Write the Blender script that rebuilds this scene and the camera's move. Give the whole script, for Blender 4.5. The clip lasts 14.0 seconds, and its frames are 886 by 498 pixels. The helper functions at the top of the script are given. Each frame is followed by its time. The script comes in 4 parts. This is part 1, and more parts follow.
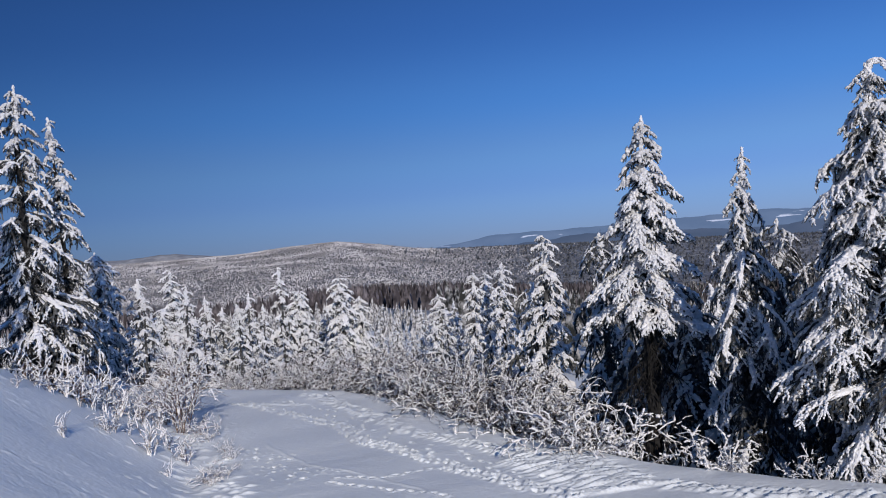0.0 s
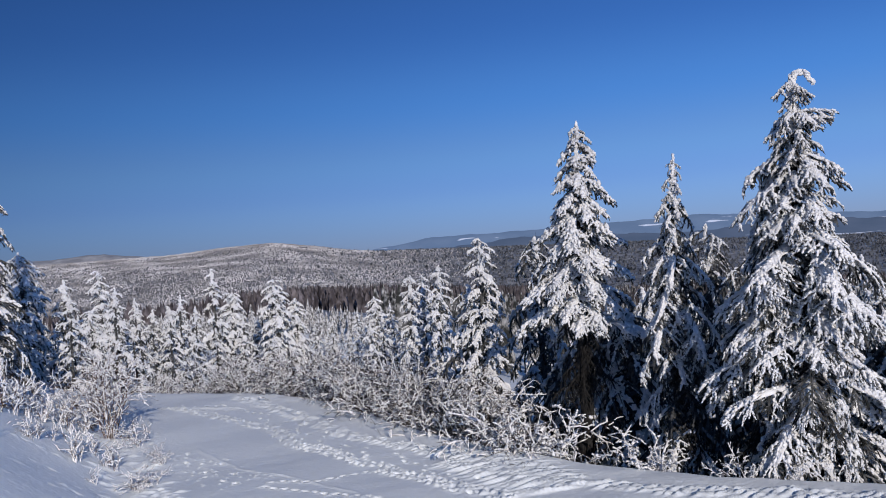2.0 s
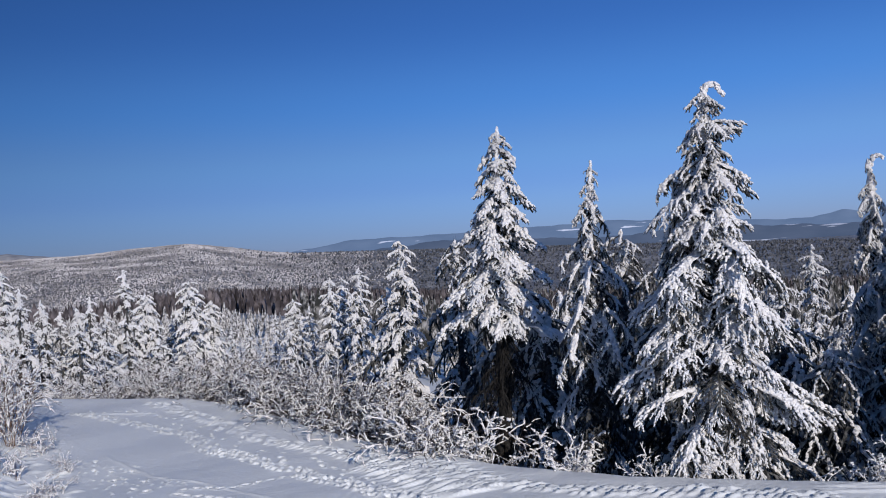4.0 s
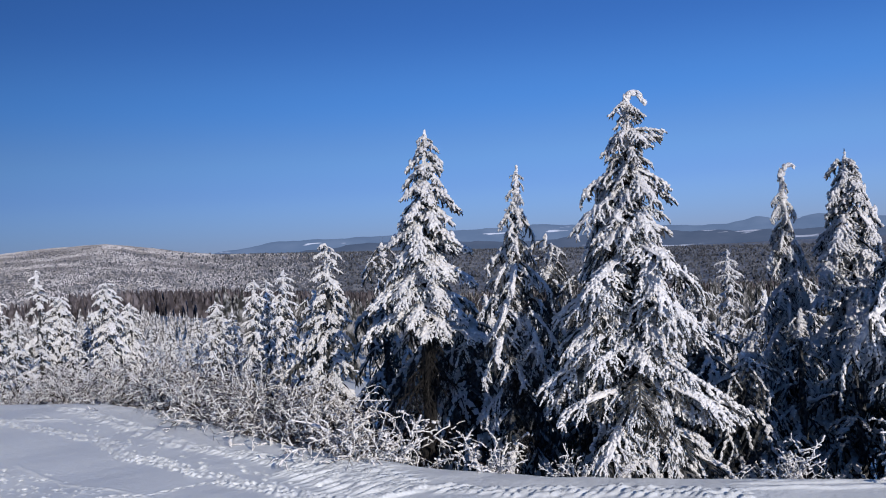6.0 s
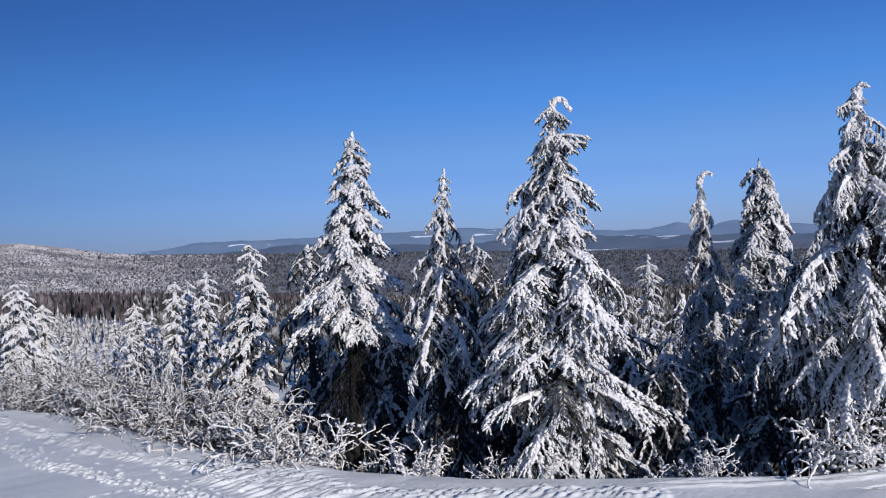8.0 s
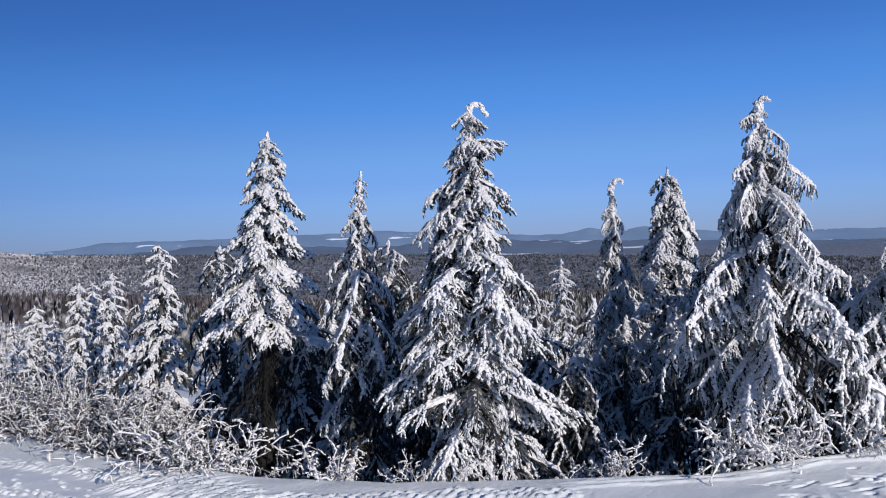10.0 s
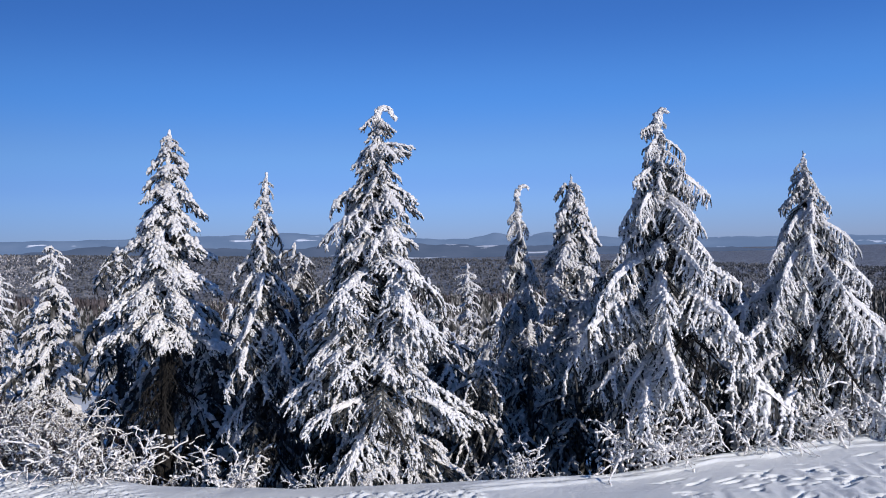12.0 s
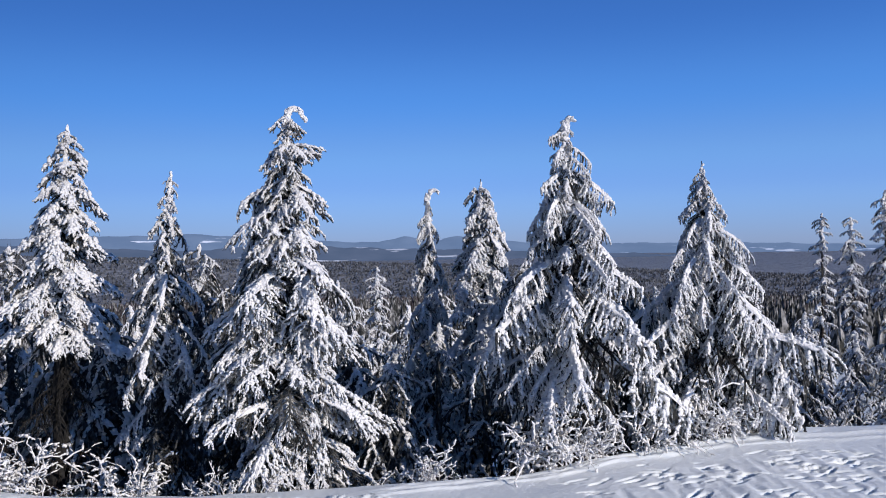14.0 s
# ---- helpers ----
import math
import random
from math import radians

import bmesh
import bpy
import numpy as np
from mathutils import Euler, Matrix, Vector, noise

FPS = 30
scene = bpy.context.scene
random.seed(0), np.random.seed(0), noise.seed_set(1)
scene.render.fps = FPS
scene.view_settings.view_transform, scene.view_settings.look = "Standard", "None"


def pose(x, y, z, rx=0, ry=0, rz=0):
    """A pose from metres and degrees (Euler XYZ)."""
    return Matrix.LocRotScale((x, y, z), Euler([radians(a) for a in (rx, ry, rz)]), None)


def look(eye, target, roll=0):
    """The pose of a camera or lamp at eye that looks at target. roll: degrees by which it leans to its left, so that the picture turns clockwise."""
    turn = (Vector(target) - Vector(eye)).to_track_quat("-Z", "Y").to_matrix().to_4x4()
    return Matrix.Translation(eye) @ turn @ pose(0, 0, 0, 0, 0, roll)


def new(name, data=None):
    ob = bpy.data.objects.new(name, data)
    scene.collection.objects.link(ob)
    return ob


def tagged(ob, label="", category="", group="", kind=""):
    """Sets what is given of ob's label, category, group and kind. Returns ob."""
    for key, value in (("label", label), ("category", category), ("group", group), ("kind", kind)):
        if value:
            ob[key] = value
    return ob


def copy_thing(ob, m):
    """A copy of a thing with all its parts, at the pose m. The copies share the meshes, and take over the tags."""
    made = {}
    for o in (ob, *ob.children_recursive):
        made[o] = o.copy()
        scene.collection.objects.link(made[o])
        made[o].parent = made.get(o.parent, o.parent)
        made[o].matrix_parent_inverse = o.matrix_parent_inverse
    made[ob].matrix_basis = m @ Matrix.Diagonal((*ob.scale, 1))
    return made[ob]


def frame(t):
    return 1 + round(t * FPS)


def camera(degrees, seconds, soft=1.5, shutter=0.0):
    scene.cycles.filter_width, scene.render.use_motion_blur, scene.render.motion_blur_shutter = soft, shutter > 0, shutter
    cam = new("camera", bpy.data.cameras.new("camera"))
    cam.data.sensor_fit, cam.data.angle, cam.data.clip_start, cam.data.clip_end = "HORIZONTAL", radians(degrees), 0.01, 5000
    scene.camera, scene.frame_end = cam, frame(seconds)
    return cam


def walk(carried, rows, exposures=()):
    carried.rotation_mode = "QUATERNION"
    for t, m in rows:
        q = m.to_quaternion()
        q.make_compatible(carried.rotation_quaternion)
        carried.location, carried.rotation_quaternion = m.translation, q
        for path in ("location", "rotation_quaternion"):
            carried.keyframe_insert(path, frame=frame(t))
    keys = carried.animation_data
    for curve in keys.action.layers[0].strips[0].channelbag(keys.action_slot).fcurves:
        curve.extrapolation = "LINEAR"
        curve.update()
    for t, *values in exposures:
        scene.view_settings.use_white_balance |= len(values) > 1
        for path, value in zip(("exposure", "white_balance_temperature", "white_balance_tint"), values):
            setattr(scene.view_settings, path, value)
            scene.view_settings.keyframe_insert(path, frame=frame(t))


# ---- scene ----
# ---------- camera: a tripod pan from one spot, the head a little off level ----------
EYE = Vector((0.0, 0.0, 5.5))
cam = camera(55.51, 14.0, soft=0.98)
PAN = [  # seconds, heading (right of +Y), pitch, roll
    (0, 0.12, -0.03, -4.67), (0.5, 1.15, -0.07, -4.57), (1, 2.22, -0.12, -4.47), (1.5, 3.17, -0.15, -4.37),
    (2, 4.42, -0.20, -4.25), (2.5, 5.68, -0.24, -4.13), (3, 7.20, -0.29, -3.97), (5.5, 13.42, -0.44, -3.34),
    (6, 14.81, -0.47, -3.20), (6.5, 15.91, -0.49, -3.08), (7, 16.80, -0.50, -2.99), (7.5, 18.24, -0.51, -2.84),
    (8, 19.78, -0.53, -2.68), (10.5, 27.00, -0.54, -1.92), (11, 28.60, -0.53, -1.75), (11.5, 30.16, -0.51, -1.59),
    (12, 31.79, -0.49, -1.42), (12.5, 33.38, -0.46, -1.25), (13, 34.61, -0.44, -1.13), (13.5, 36.18, -0.41, -0.97),
    (14, 37.92, -0.37, -0.79),
]


def aim(yaw, pitch, roll):
    a, e = radians(yaw), radians(pitch)
    way = Vector((math.sin(a) * math.cos(e), math.cos(a) * math.cos(e), math.sin(e)))
    return look(EYE, EYE + way, roll)


walk(cam, [(t, aim(y, p, r)) for t, y, p, r in PAN], exposures=[(0, -0.45, 6570, 10), (7, -0.33, 6570, 10), (14, -0.18, 6570, 10)])

# ---------- light: clear winter sky, low sun behind the camera ----------
SUN_AZ, SUN_EL = 167.0, 18.5
world = bpy.data.worlds.new("winter_sky")
scene.world = world
world.use_nodes = True
wn = world.node_tree.nodes
wl = world.node_tree.links
sky = wn.new("ShaderNodeTexSky")
sky.sky_type = "NISHITA"
sky.sun_disc = False
sky.sun_elevation = radians(SUN_EL)
sky.sun_rotation = radians(SUN_AZ)
sky.altitude = 1500
sky.air_density = 0.9
sky.dust_density = 0.4
sky.ozone_density = 5.0
tint = wn.new("ShaderNodeMix")
tint.data_type, tint.blend_type = "RGBA", "MULTIPLY"
tint.inputs["Factor"].default_value = 1.0
wl.new(sky.outputs[0], tint.inputs["A"])
# hazier towards the horizon, deeper overhead and away to the west
way = wn.new("ShaderNodeTexCoord")
split = wn.new("ShaderNodeSeparateXYZ")
wl.new(way.outputs["Generated"], split.inputs[0])
haze = wn.new("ShaderNodeValToRGB")
haze.color_ramp.interpolation = "EASE"
for place_, tone in ((0.0, (0.305, 0.355, 0.61)), (0.06, (0.38, 0.432, 0.65)), (0.105, (0.42, 0.495, 0.66)), (0.174, (0.325, 0.51, 0.735)), (0.26, (0.262, 0.442, 0.69)), (0.36, (0.235, 0.395, 0.62))):
    stop = haze.color_ramp.elements.new(place_)
    stop.color = (*tone, 1)
haze.color_ramp.elements.remove(haze.color_ramp.elements[-1])
haze.color_ramp.elements.remove(haze.color_ramp.elements[0])
wl.new(split.outputs["Z"], haze.inputs["Fac"])
zenith = wn.new("ShaderNodeMapRange")
zenith.interpolation_type = "SMOOTHSTEP"
zenith.inputs["From Min"].default_value, zenith.inputs["From Max"].default_value = 0.38, 0.8
wl.new(split.outputs["Z"], zenith.inputs["Value"])
above = wn.new("ShaderNodeMix")
above.data_type = "RGBA"
above.inputs["B"].default_value = (0.5, 0.61, 0.675, 1)
wl.new(haze.outputs["Color"], above.inputs["A"])
wl.new(zenith.outputs["Result"], above.inputs["Factor"])
east = wn.new("ShaderNodeVectorMath")
east.operation = "DOT_PRODUCT"
east.inputs[1].default_value = (math.sin(radians(107)), math.cos(radians(107)), 0)
wl.new(way.outputs["Generated"], east.inputs[0])
side_glow = wn.new("ShaderNodeMapRange")
side_glow.inputs["From Min"].default_value, side_glow.inputs["From Max"].default_value = -0.75, 0.75
side_glow.inputs["To Min"].default_value, side_glow.inputs["To Max"].default_value = 0.5, 1.62
wl.new(east.outputs["Value"], side_glow.inputs["Value"])
deep = wn.new("ShaderNodeVectorMath")
deep.operation = "SCALE"
wl.new(above.outputs["Result"], deep.inputs[0])
wl.new(side_glow.outputs["Result"], deep.inputs["Scale"])
wl.new(deep.outputs[0], tint.inputs["B"])
wl.new(tint.outputs["Result"], wn["Background"].inputs[0])
wn["Background"].inputs[1].default_value = 0.166
sun_data = bpy.data.lights.new("sun", "SUN")
sun_data.energy = 4.5
sun_data.angle = radians(0.5)
sun_data.color = (1.0, 0.91, 0.835)
sun = new("sun", sun_data)
sun_dir = Vector((math.sin(radians(SUN_AZ)) * math.cos(radians(SUN_EL)), math.cos(radians(SUN_AZ)) * math.cos(radians(SUN_EL)), math.sin(radians(SUN_EL))))
sun.matrix_world = look(sun_dir * 50, (0, 0, 0))


# ---------- materials ----------
def material(name, colour, rough=0.8, second=None, scale=4.0, low=0.4, high=0.65, bump=0.0, bump_scale=30.0, fine=None):
    m = bpy.data.materials.new(name)
    m.use_nodes = True
    n, l = m.node_tree.nodes, m.node_tree.links
    b = n["Principled BSDF"]
    b.inputs["Roughness"].default_value = rough
    b.inputs["Specular IOR Level"].default_value = 0.25
    b.inputs["Base Color"].default_value = (*colour, 1)
    tex = n.new("ShaderNodeTexCoord")
    if second:
        nz = n.new("ShaderNodeTexNoise")
        nz.inputs["Scale"].default_value = scale
        nz.inputs["Detail"].default_value = 6
        l.new(tex.outputs["Object"], nz.inputs["Vector"])
        r = n.new("ShaderNodeValToRGB")
        r.color_ramp.elements[0].position, r.color_ramp.elements[1].position = low, high
        r.color_ramp.elements[0].color, r.color_ramp.elements[1].color = (*colour, 1), (*second, 1)
        l.new(nz.outputs["Fac"], r.inputs["Fac"])
        out = r.outputs["Color"]
        if fine:
            n2 = n.new("ShaderNodeTexNoise")
            n2.inputs["Scale"].default_value = fine
            n2.inputs["Detail"].default_value = 3
            l.new(tex.outputs["Object"], n2.inputs["Vector"])
            mr = n.new("ShaderNodeMapRange")
            mr.inputs["From Min"].default_value, mr.inputs["From Max"].default_value = 0.3, 0.7
            mr.inputs["To Min"].default_value, mr.inputs["To Max"].default_value = 0.8, 1.1
            l.new(n2.outputs["Fac"], mr.inputs["Value"])
            mx = n.new("ShaderNodeMix")
            mx.data_type, mx.blend_type = "RGBA", "MULTIPLY"
            mx.inputs["Factor"].default_value = 1.0
            l.new(out, mx.inputs["A"])
            l.new(mr.outputs["Result"], mx.inputs["B"])
            out = mx.outputs["Result"]
        l.new(out, b.inputs["Base Color"])
    if bump:
        bz = n.new("ShaderNodeTexNoise")
        bz.inputs["Scale"].default_value = bump_scale
        bz.inputs["Detail"].default_value = 5
        l.new(tex.outputs["Object"], bz.inputs["Vector"])
        bp = n.new("ShaderNodeBump")
        bp.inputs["Strength"].default_value = bump
        bp.inputs["Distance"].default_value = 0.05
        l.new(bz.outputs["Fac"], bp.inputs["Height"])
        l.new(bp.outputs["Normal"], b.inputs["Normal"])
    return m


SNOW_TREE = material("tree_snow", (0.80, 0.82, 0.85), 0.7, (0.90, 0.90, 0.90), 6.0, bump=0.9, bump_scale=45)
FROST = material("frost_snow", (0.80, 0.80, 0.81), 0.75, (0.90, 0.90, 0.90), 9.0, bump=0.3, bump_scale=40)
NEEDLES = material("spruce_needles", (0.032, 0.034, 0.033), 0.8, (0.165, 0.17, 0.175), 9.0, 0.42, 0.7, fine=70)
BARK = material("spruce_bark", (0.025, 0.02, 0.017), 0.9, (0.065, 0.055, 0.048), 12.0, bump=0.6, bump_scale=40)
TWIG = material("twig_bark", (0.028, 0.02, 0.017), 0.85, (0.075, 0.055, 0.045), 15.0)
# Dead inner twigs; the crown's inner shade is put into this colour.
SHADED_TWIGS = material("shaded_inner_twigs", (0.01, 0.01, 0.01), 0.9, (0.028, 0.027, 0.027), 12.0)
DRY = material("dry_stems", (0.07, 0.042, 0.028), 0.9, (0.2, 0.125, 0.08), 15.0)
# Frosted grey with blue distance haze mixed into the base colour.
HAZED_TREES = material("far_hazed_frosted_trees", (0.048, 0.055, 0.066), 0.9, (0.13, 0.142, 0.165), 0.05, 0.38, 0.64)
HILL_TREES = material("hill_frosted_trees", (0.24, 0.235, 0.24), 0.9, (0.55, 0.54, 0.55), 0.02, 0.38, 0.6)
SLOPE_TREES = material("slope_frosted_trees", (0.05, 0.05, 0.05), 0.9, (0.6, 0.6, 0.6), 3.0, 0.38, 0.6)
STAND_TREES = material("stand_trees", (0.03, 0.032, 0.03), 0.9, (0.42, 0.42, 0.42), 0.8, 0.45, 0.68)
DARK_TREES = material("far_bare_wood", (0.045, 0.039, 0.042), 0.9, (0.19, 0.172, 0.184), 0.3, 0.42, 0.7)
# each far tree has its own tone
for wood, spread in ((DARK_TREES, 0.3), (HAZED_TREES, 0.5), (HILL_TREES, 0.22)):
    wn_, wl_ = wood.node_tree.nodes, wood.node_tree.links
    own = wn_.new("ShaderNodeNewGeometry")
    span = wn_.new("ShaderNodeMapRange")
    span.inputs["To Min"].default_value, span.inputs["To Max"].default_value = 1 - spread, 1 + spread
    wl_.new(own.outputs["Random Per Island"], span.inputs["Value"])
    vary = wn_.new("ShaderNodeVectorMath")
    vary.operation = "SCALE"
    wl_.new(wn_["Principled BSDF"].inputs["Base Color"].links[0].from_socket, vary.inputs[0])
    wl_.new(span.outputs["Result"], vary.inputs["Scale"])
    wl_.new(vary.outputs[0], wn_["Principled BSDF"].inputs["Base Color"])


def ground_material():
    m = bpy.data.materials.new("snow_ground")
    m.use_nodes = True
    n, l = m.node_tree.nodes, m.node_tree.links
    b = n["Principled BSDF"]
    b.inputs["Roughness"].default_value = 0.55
    b.inputs["Specular IOR Level"].default_value = 0.3
    tex = n.new("ShaderNodeTexCoord")
    # fresh snow, a little tone at two scales
    big = n.new("ShaderNodeTexNoise")
    big.inputs["Scale"].default_value = 0.25
    big.inputs["Detail"].default_value = 4
    l.new(tex.outputs["Object"], big.inputs["Vector"])
    r = n.new("ShaderNodeValToRGB")
    r.color_ramp.elements[0].color, r.color_ramp.elements[1].color = (0.83, 0.885, 0.905, 1), (0.89, 0.93, 0.94, 1)
    l.new(big.outputs["Fac"], r.inputs["Fac"])
    # woodland floor far out: snow between stems
    spk = n.new("ShaderNodeTexNoise")
    spk.inputs["Scale"].default_value = 0.12
    spk.inputs["Detail"].default_value = 8
    spk.inputs["Roughness"].default_value = 0.75
    l.new(tex.outputs["Object"], spk.inputs["Vector"])
    r2 = n.new("ShaderNodeValToRGB")
    r2.color_ramp.elements[0].position, r2.color_ramp.elements[1].position = 0.42, 0.62
    r2.color_ramp.elements[0].color, r2.color_ramp.elements[1].color = (0.09, 0.09, 0.09, 1), (0.42, 0.42, 0.42, 1)
    l.new(spk.outputs["Fac"], r2.inputs["Fac"])
    dist = n.new("ShaderNodeVectorMath")
    dist.operation = "LENGTH"
    l.new(tex.outputs["Object"], dist.inputs[0])
    mr = n.new("ShaderNodeMapRange")
    mr.inputs["From Min"].default_value, mr.inputs["From Max"].default_value = 90, 240
    l.new(dist.outputs["Value"], mr.inputs["Value"])
    mx = n.new("ShaderNodeMix")
    mx.data_type = "RGBA"
    l.new(mr.outputs["Result"], mx.inputs["Factor"])
    l.new(r.outputs["Color"], mx.inputs["A"])
    l.new(r2.outputs["Color"], mx.inputs["B"])
    l.new(mx.outputs["Result"], b.inputs["Base Color"])
    bz = n.new("ShaderNodeTexNoise")
    bz.inputs["Scale"].default_value = 7.0
    bz.inputs["Detail"].default_value = 7
    l.new(tex.outputs["Object"], bz.inputs["Vector"])
    bp = n.new("ShaderNodeBump")
    bp.inputs["Strength"].default_value = 0.5
    bp.inputs["Distance"].default_value = 0.04
    l.new(bz.outputs["Fac"], bp.inputs["Height"])
    l.new(bp.outputs["Normal"], b.inputs["Normal"])
    return m


SNOW_GROUND = ground_material()


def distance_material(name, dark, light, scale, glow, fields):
    """A far hillside: woods with snowy clearings; glow paints the air's haze as emission."""
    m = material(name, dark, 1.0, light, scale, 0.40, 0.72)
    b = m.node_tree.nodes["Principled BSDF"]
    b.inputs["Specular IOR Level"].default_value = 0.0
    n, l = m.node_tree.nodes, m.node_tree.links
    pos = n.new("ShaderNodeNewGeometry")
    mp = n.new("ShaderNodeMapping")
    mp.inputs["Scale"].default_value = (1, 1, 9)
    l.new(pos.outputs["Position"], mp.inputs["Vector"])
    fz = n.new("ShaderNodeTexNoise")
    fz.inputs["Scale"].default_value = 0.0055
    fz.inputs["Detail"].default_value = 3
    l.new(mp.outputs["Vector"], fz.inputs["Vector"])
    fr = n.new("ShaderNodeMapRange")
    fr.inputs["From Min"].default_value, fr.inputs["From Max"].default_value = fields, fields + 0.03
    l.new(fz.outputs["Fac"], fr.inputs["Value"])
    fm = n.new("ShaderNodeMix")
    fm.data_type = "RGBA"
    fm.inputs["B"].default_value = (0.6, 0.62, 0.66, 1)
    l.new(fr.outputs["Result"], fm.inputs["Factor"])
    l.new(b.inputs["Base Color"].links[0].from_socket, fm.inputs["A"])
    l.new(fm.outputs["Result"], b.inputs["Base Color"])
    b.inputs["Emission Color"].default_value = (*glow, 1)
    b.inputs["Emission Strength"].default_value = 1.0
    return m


# ---------- mesh helpers ----------
class Pile:
    """Gathers vertices and faces of many small pieces for one mesh."""

    def __init__(self):
        self.v, self.f, self.n = [], [], 0

    def add(self, v, f):
        if len(v):
            self.v.append(v)
            self.f.append(f + self.n)
            self.n += len(v)

    def arrays(self):
        if not self.v:
            return np.zeros((0, 3)), np.zeros((0, 4), int)
        return np.concatenate(self.v), np.concatenate(self.f)


def mesh_from(name, v, f, mat, smooth=True):
    """A mesh from arrays: faces are rows of four corners; a row whose last two corners are the same is a triangle."""
    me = bpy.data.meshes.new(name)
    f = np.asarray(f, dtype=np.int32)
    tri = f[:, 2] == f[:, 3]
    sizes = np.where(tri, 3, 4).astype(np.int32)
    keep = np.ones(f.shape, bool)
    keep[tri, 3] = False
    corners = f[keep]
    me.vertices.add(len(v))
    me.vertices.foreach_set("co", np.asarray(v, dtype=np.float32).ravel())
    me.loops.add(len(corners))
    me.loops.foreach_set("vertex_index", corners)
    me.polygons.add(len(f))
    starts = np.concatenate(([0], np.cumsum(sizes)[:-1])).astype(np.int32)
    me.polygons.foreach_set("loop_start", starts)
    me.polygons.foreach_set("loop_total", sizes)
    me.update(calc_edges=True)
    me.polygons.foreach_set("use_smooth", np.full(len(f), smooth))
    me.materials.append(mat)
    return me


def part(name, me, parent, label=""):
    ob = new(name, me)
    ob.parent = parent
    if label:
        tagged(ob, label)
    return ob


def tube(points, radii, sides=6, flat=1.0, closed=True):
    """A tube round a line of points; flat squeezes it in height."""
    p = np.asarray(points, float)
    k = len(p)
    d = np.gradient(p, axis=0)
    d /= np.linalg.norm(d, axis=1)[:, None] + 1e-9
    ref = np.where(np.abs(d[:, 2:3]) > 0.95, np.array([[1.0, 0, 0]]), np.array([[0, 0, 1.0]]))
    side = np.cross(d, ref)
    side /= np.linalg.norm(side, axis=1)[:, None] + 1e-9
    up = np.cross(side, d)
    a = np.arange(sides) * 2 * np.pi / sides
    r = np.asarray(radii, float)[:, None, None]
    v = p[:, None, :] + r * (np.cos(a)[None, :, None] * side[:, None, :] + flat * np.sin(a)[None, :, None] * up[:, None, :])
    v = v.reshape(-1, 3)
    i, j = np.meshgrid(np.arange(k - 1), np.arange(sides), indexing="ij")
    j2 = (j + 1) % sides
    f = np.stack([i * sides + j, i * sides + j2, (i + 1) * sides + j2, (i + 1) * sides + j], -1).reshape(-1, 4)
    if closed:
        ends = np.array([p[0] - d[0] * radii[0] * 0.5, p[-1] + d[-1] * radii[-1] * 0.6])
        n0 = len(v)
        v = np.concatenate([v, ends])
        j = np.arange(sides)
        c0 = np.stack([j, np.full(sides, n0), (j + 1) % sides, (j + 1) % sides], -1)
        o = (k - 1) * sides
        c1 = np.stack([o + j, o + (j + 1) % sides, np.full(sides, n0 + 1), np.full(sides, n0 + 1)], -1)
        f = np.concatenate([f, c0, c1])
    return v, f


# ---------- the lie of the land ----------
EDGE_AZ = [-180, -60, -30, -15.7, -11.4, -7.7, -3.2, -0.2, 3.5, 7.3, 12, 16.3, 21.4, 26.8, 34.5, 42.2, 49.7, 55.1, 60.3, 65.6, 80, 180]
EDGE_R = [40, 40, 42, 39.8, 37.0, 35.0, 30.9, 27.1, 24.3, 22.4, 20.8, 20.1, 19.2, 19.1, 19.3, 19.9, 21.9, 24.3, 26.4, 27.9, 32, 40]


def smoothstep(a, b, x):
    t = np.clip((x - a) / (b - a), 0, 1)
    return t * t * (3 - 2 * t)


def wavy(x, y, scale, seed):
    """Cheap smooth undulation, about -1 to 1."""
    rng = np.random.RandomState(seed)
    s = 0
    for _ in range(7):
        a, ph = rng.uniform(0, 2 * np.pi, 2)
        k = 2 * np.pi / (scale * rng.uniform(0.6, 1.7))
        s = s + np.sin(k * (x * np.cos(a) + y * np.sin(a)) + ph)
    return s / 3.5


HILL_AZ = [-180, -60, -30, -21, -16, -13.2, -10.6, -7, -4.6, -2, 0, 5, 10, 20, 30, 45, 60, 75, 180]
HILL_EL = [0.5, 0.3, 0.5, 0.6, 0.64, 0.66, 0.88, 1.0, 0.66, 0.18, -0.05, -0.25, -0.45, -0.8, -1.2, -1.7, -2.3, -2.6, -1.0]


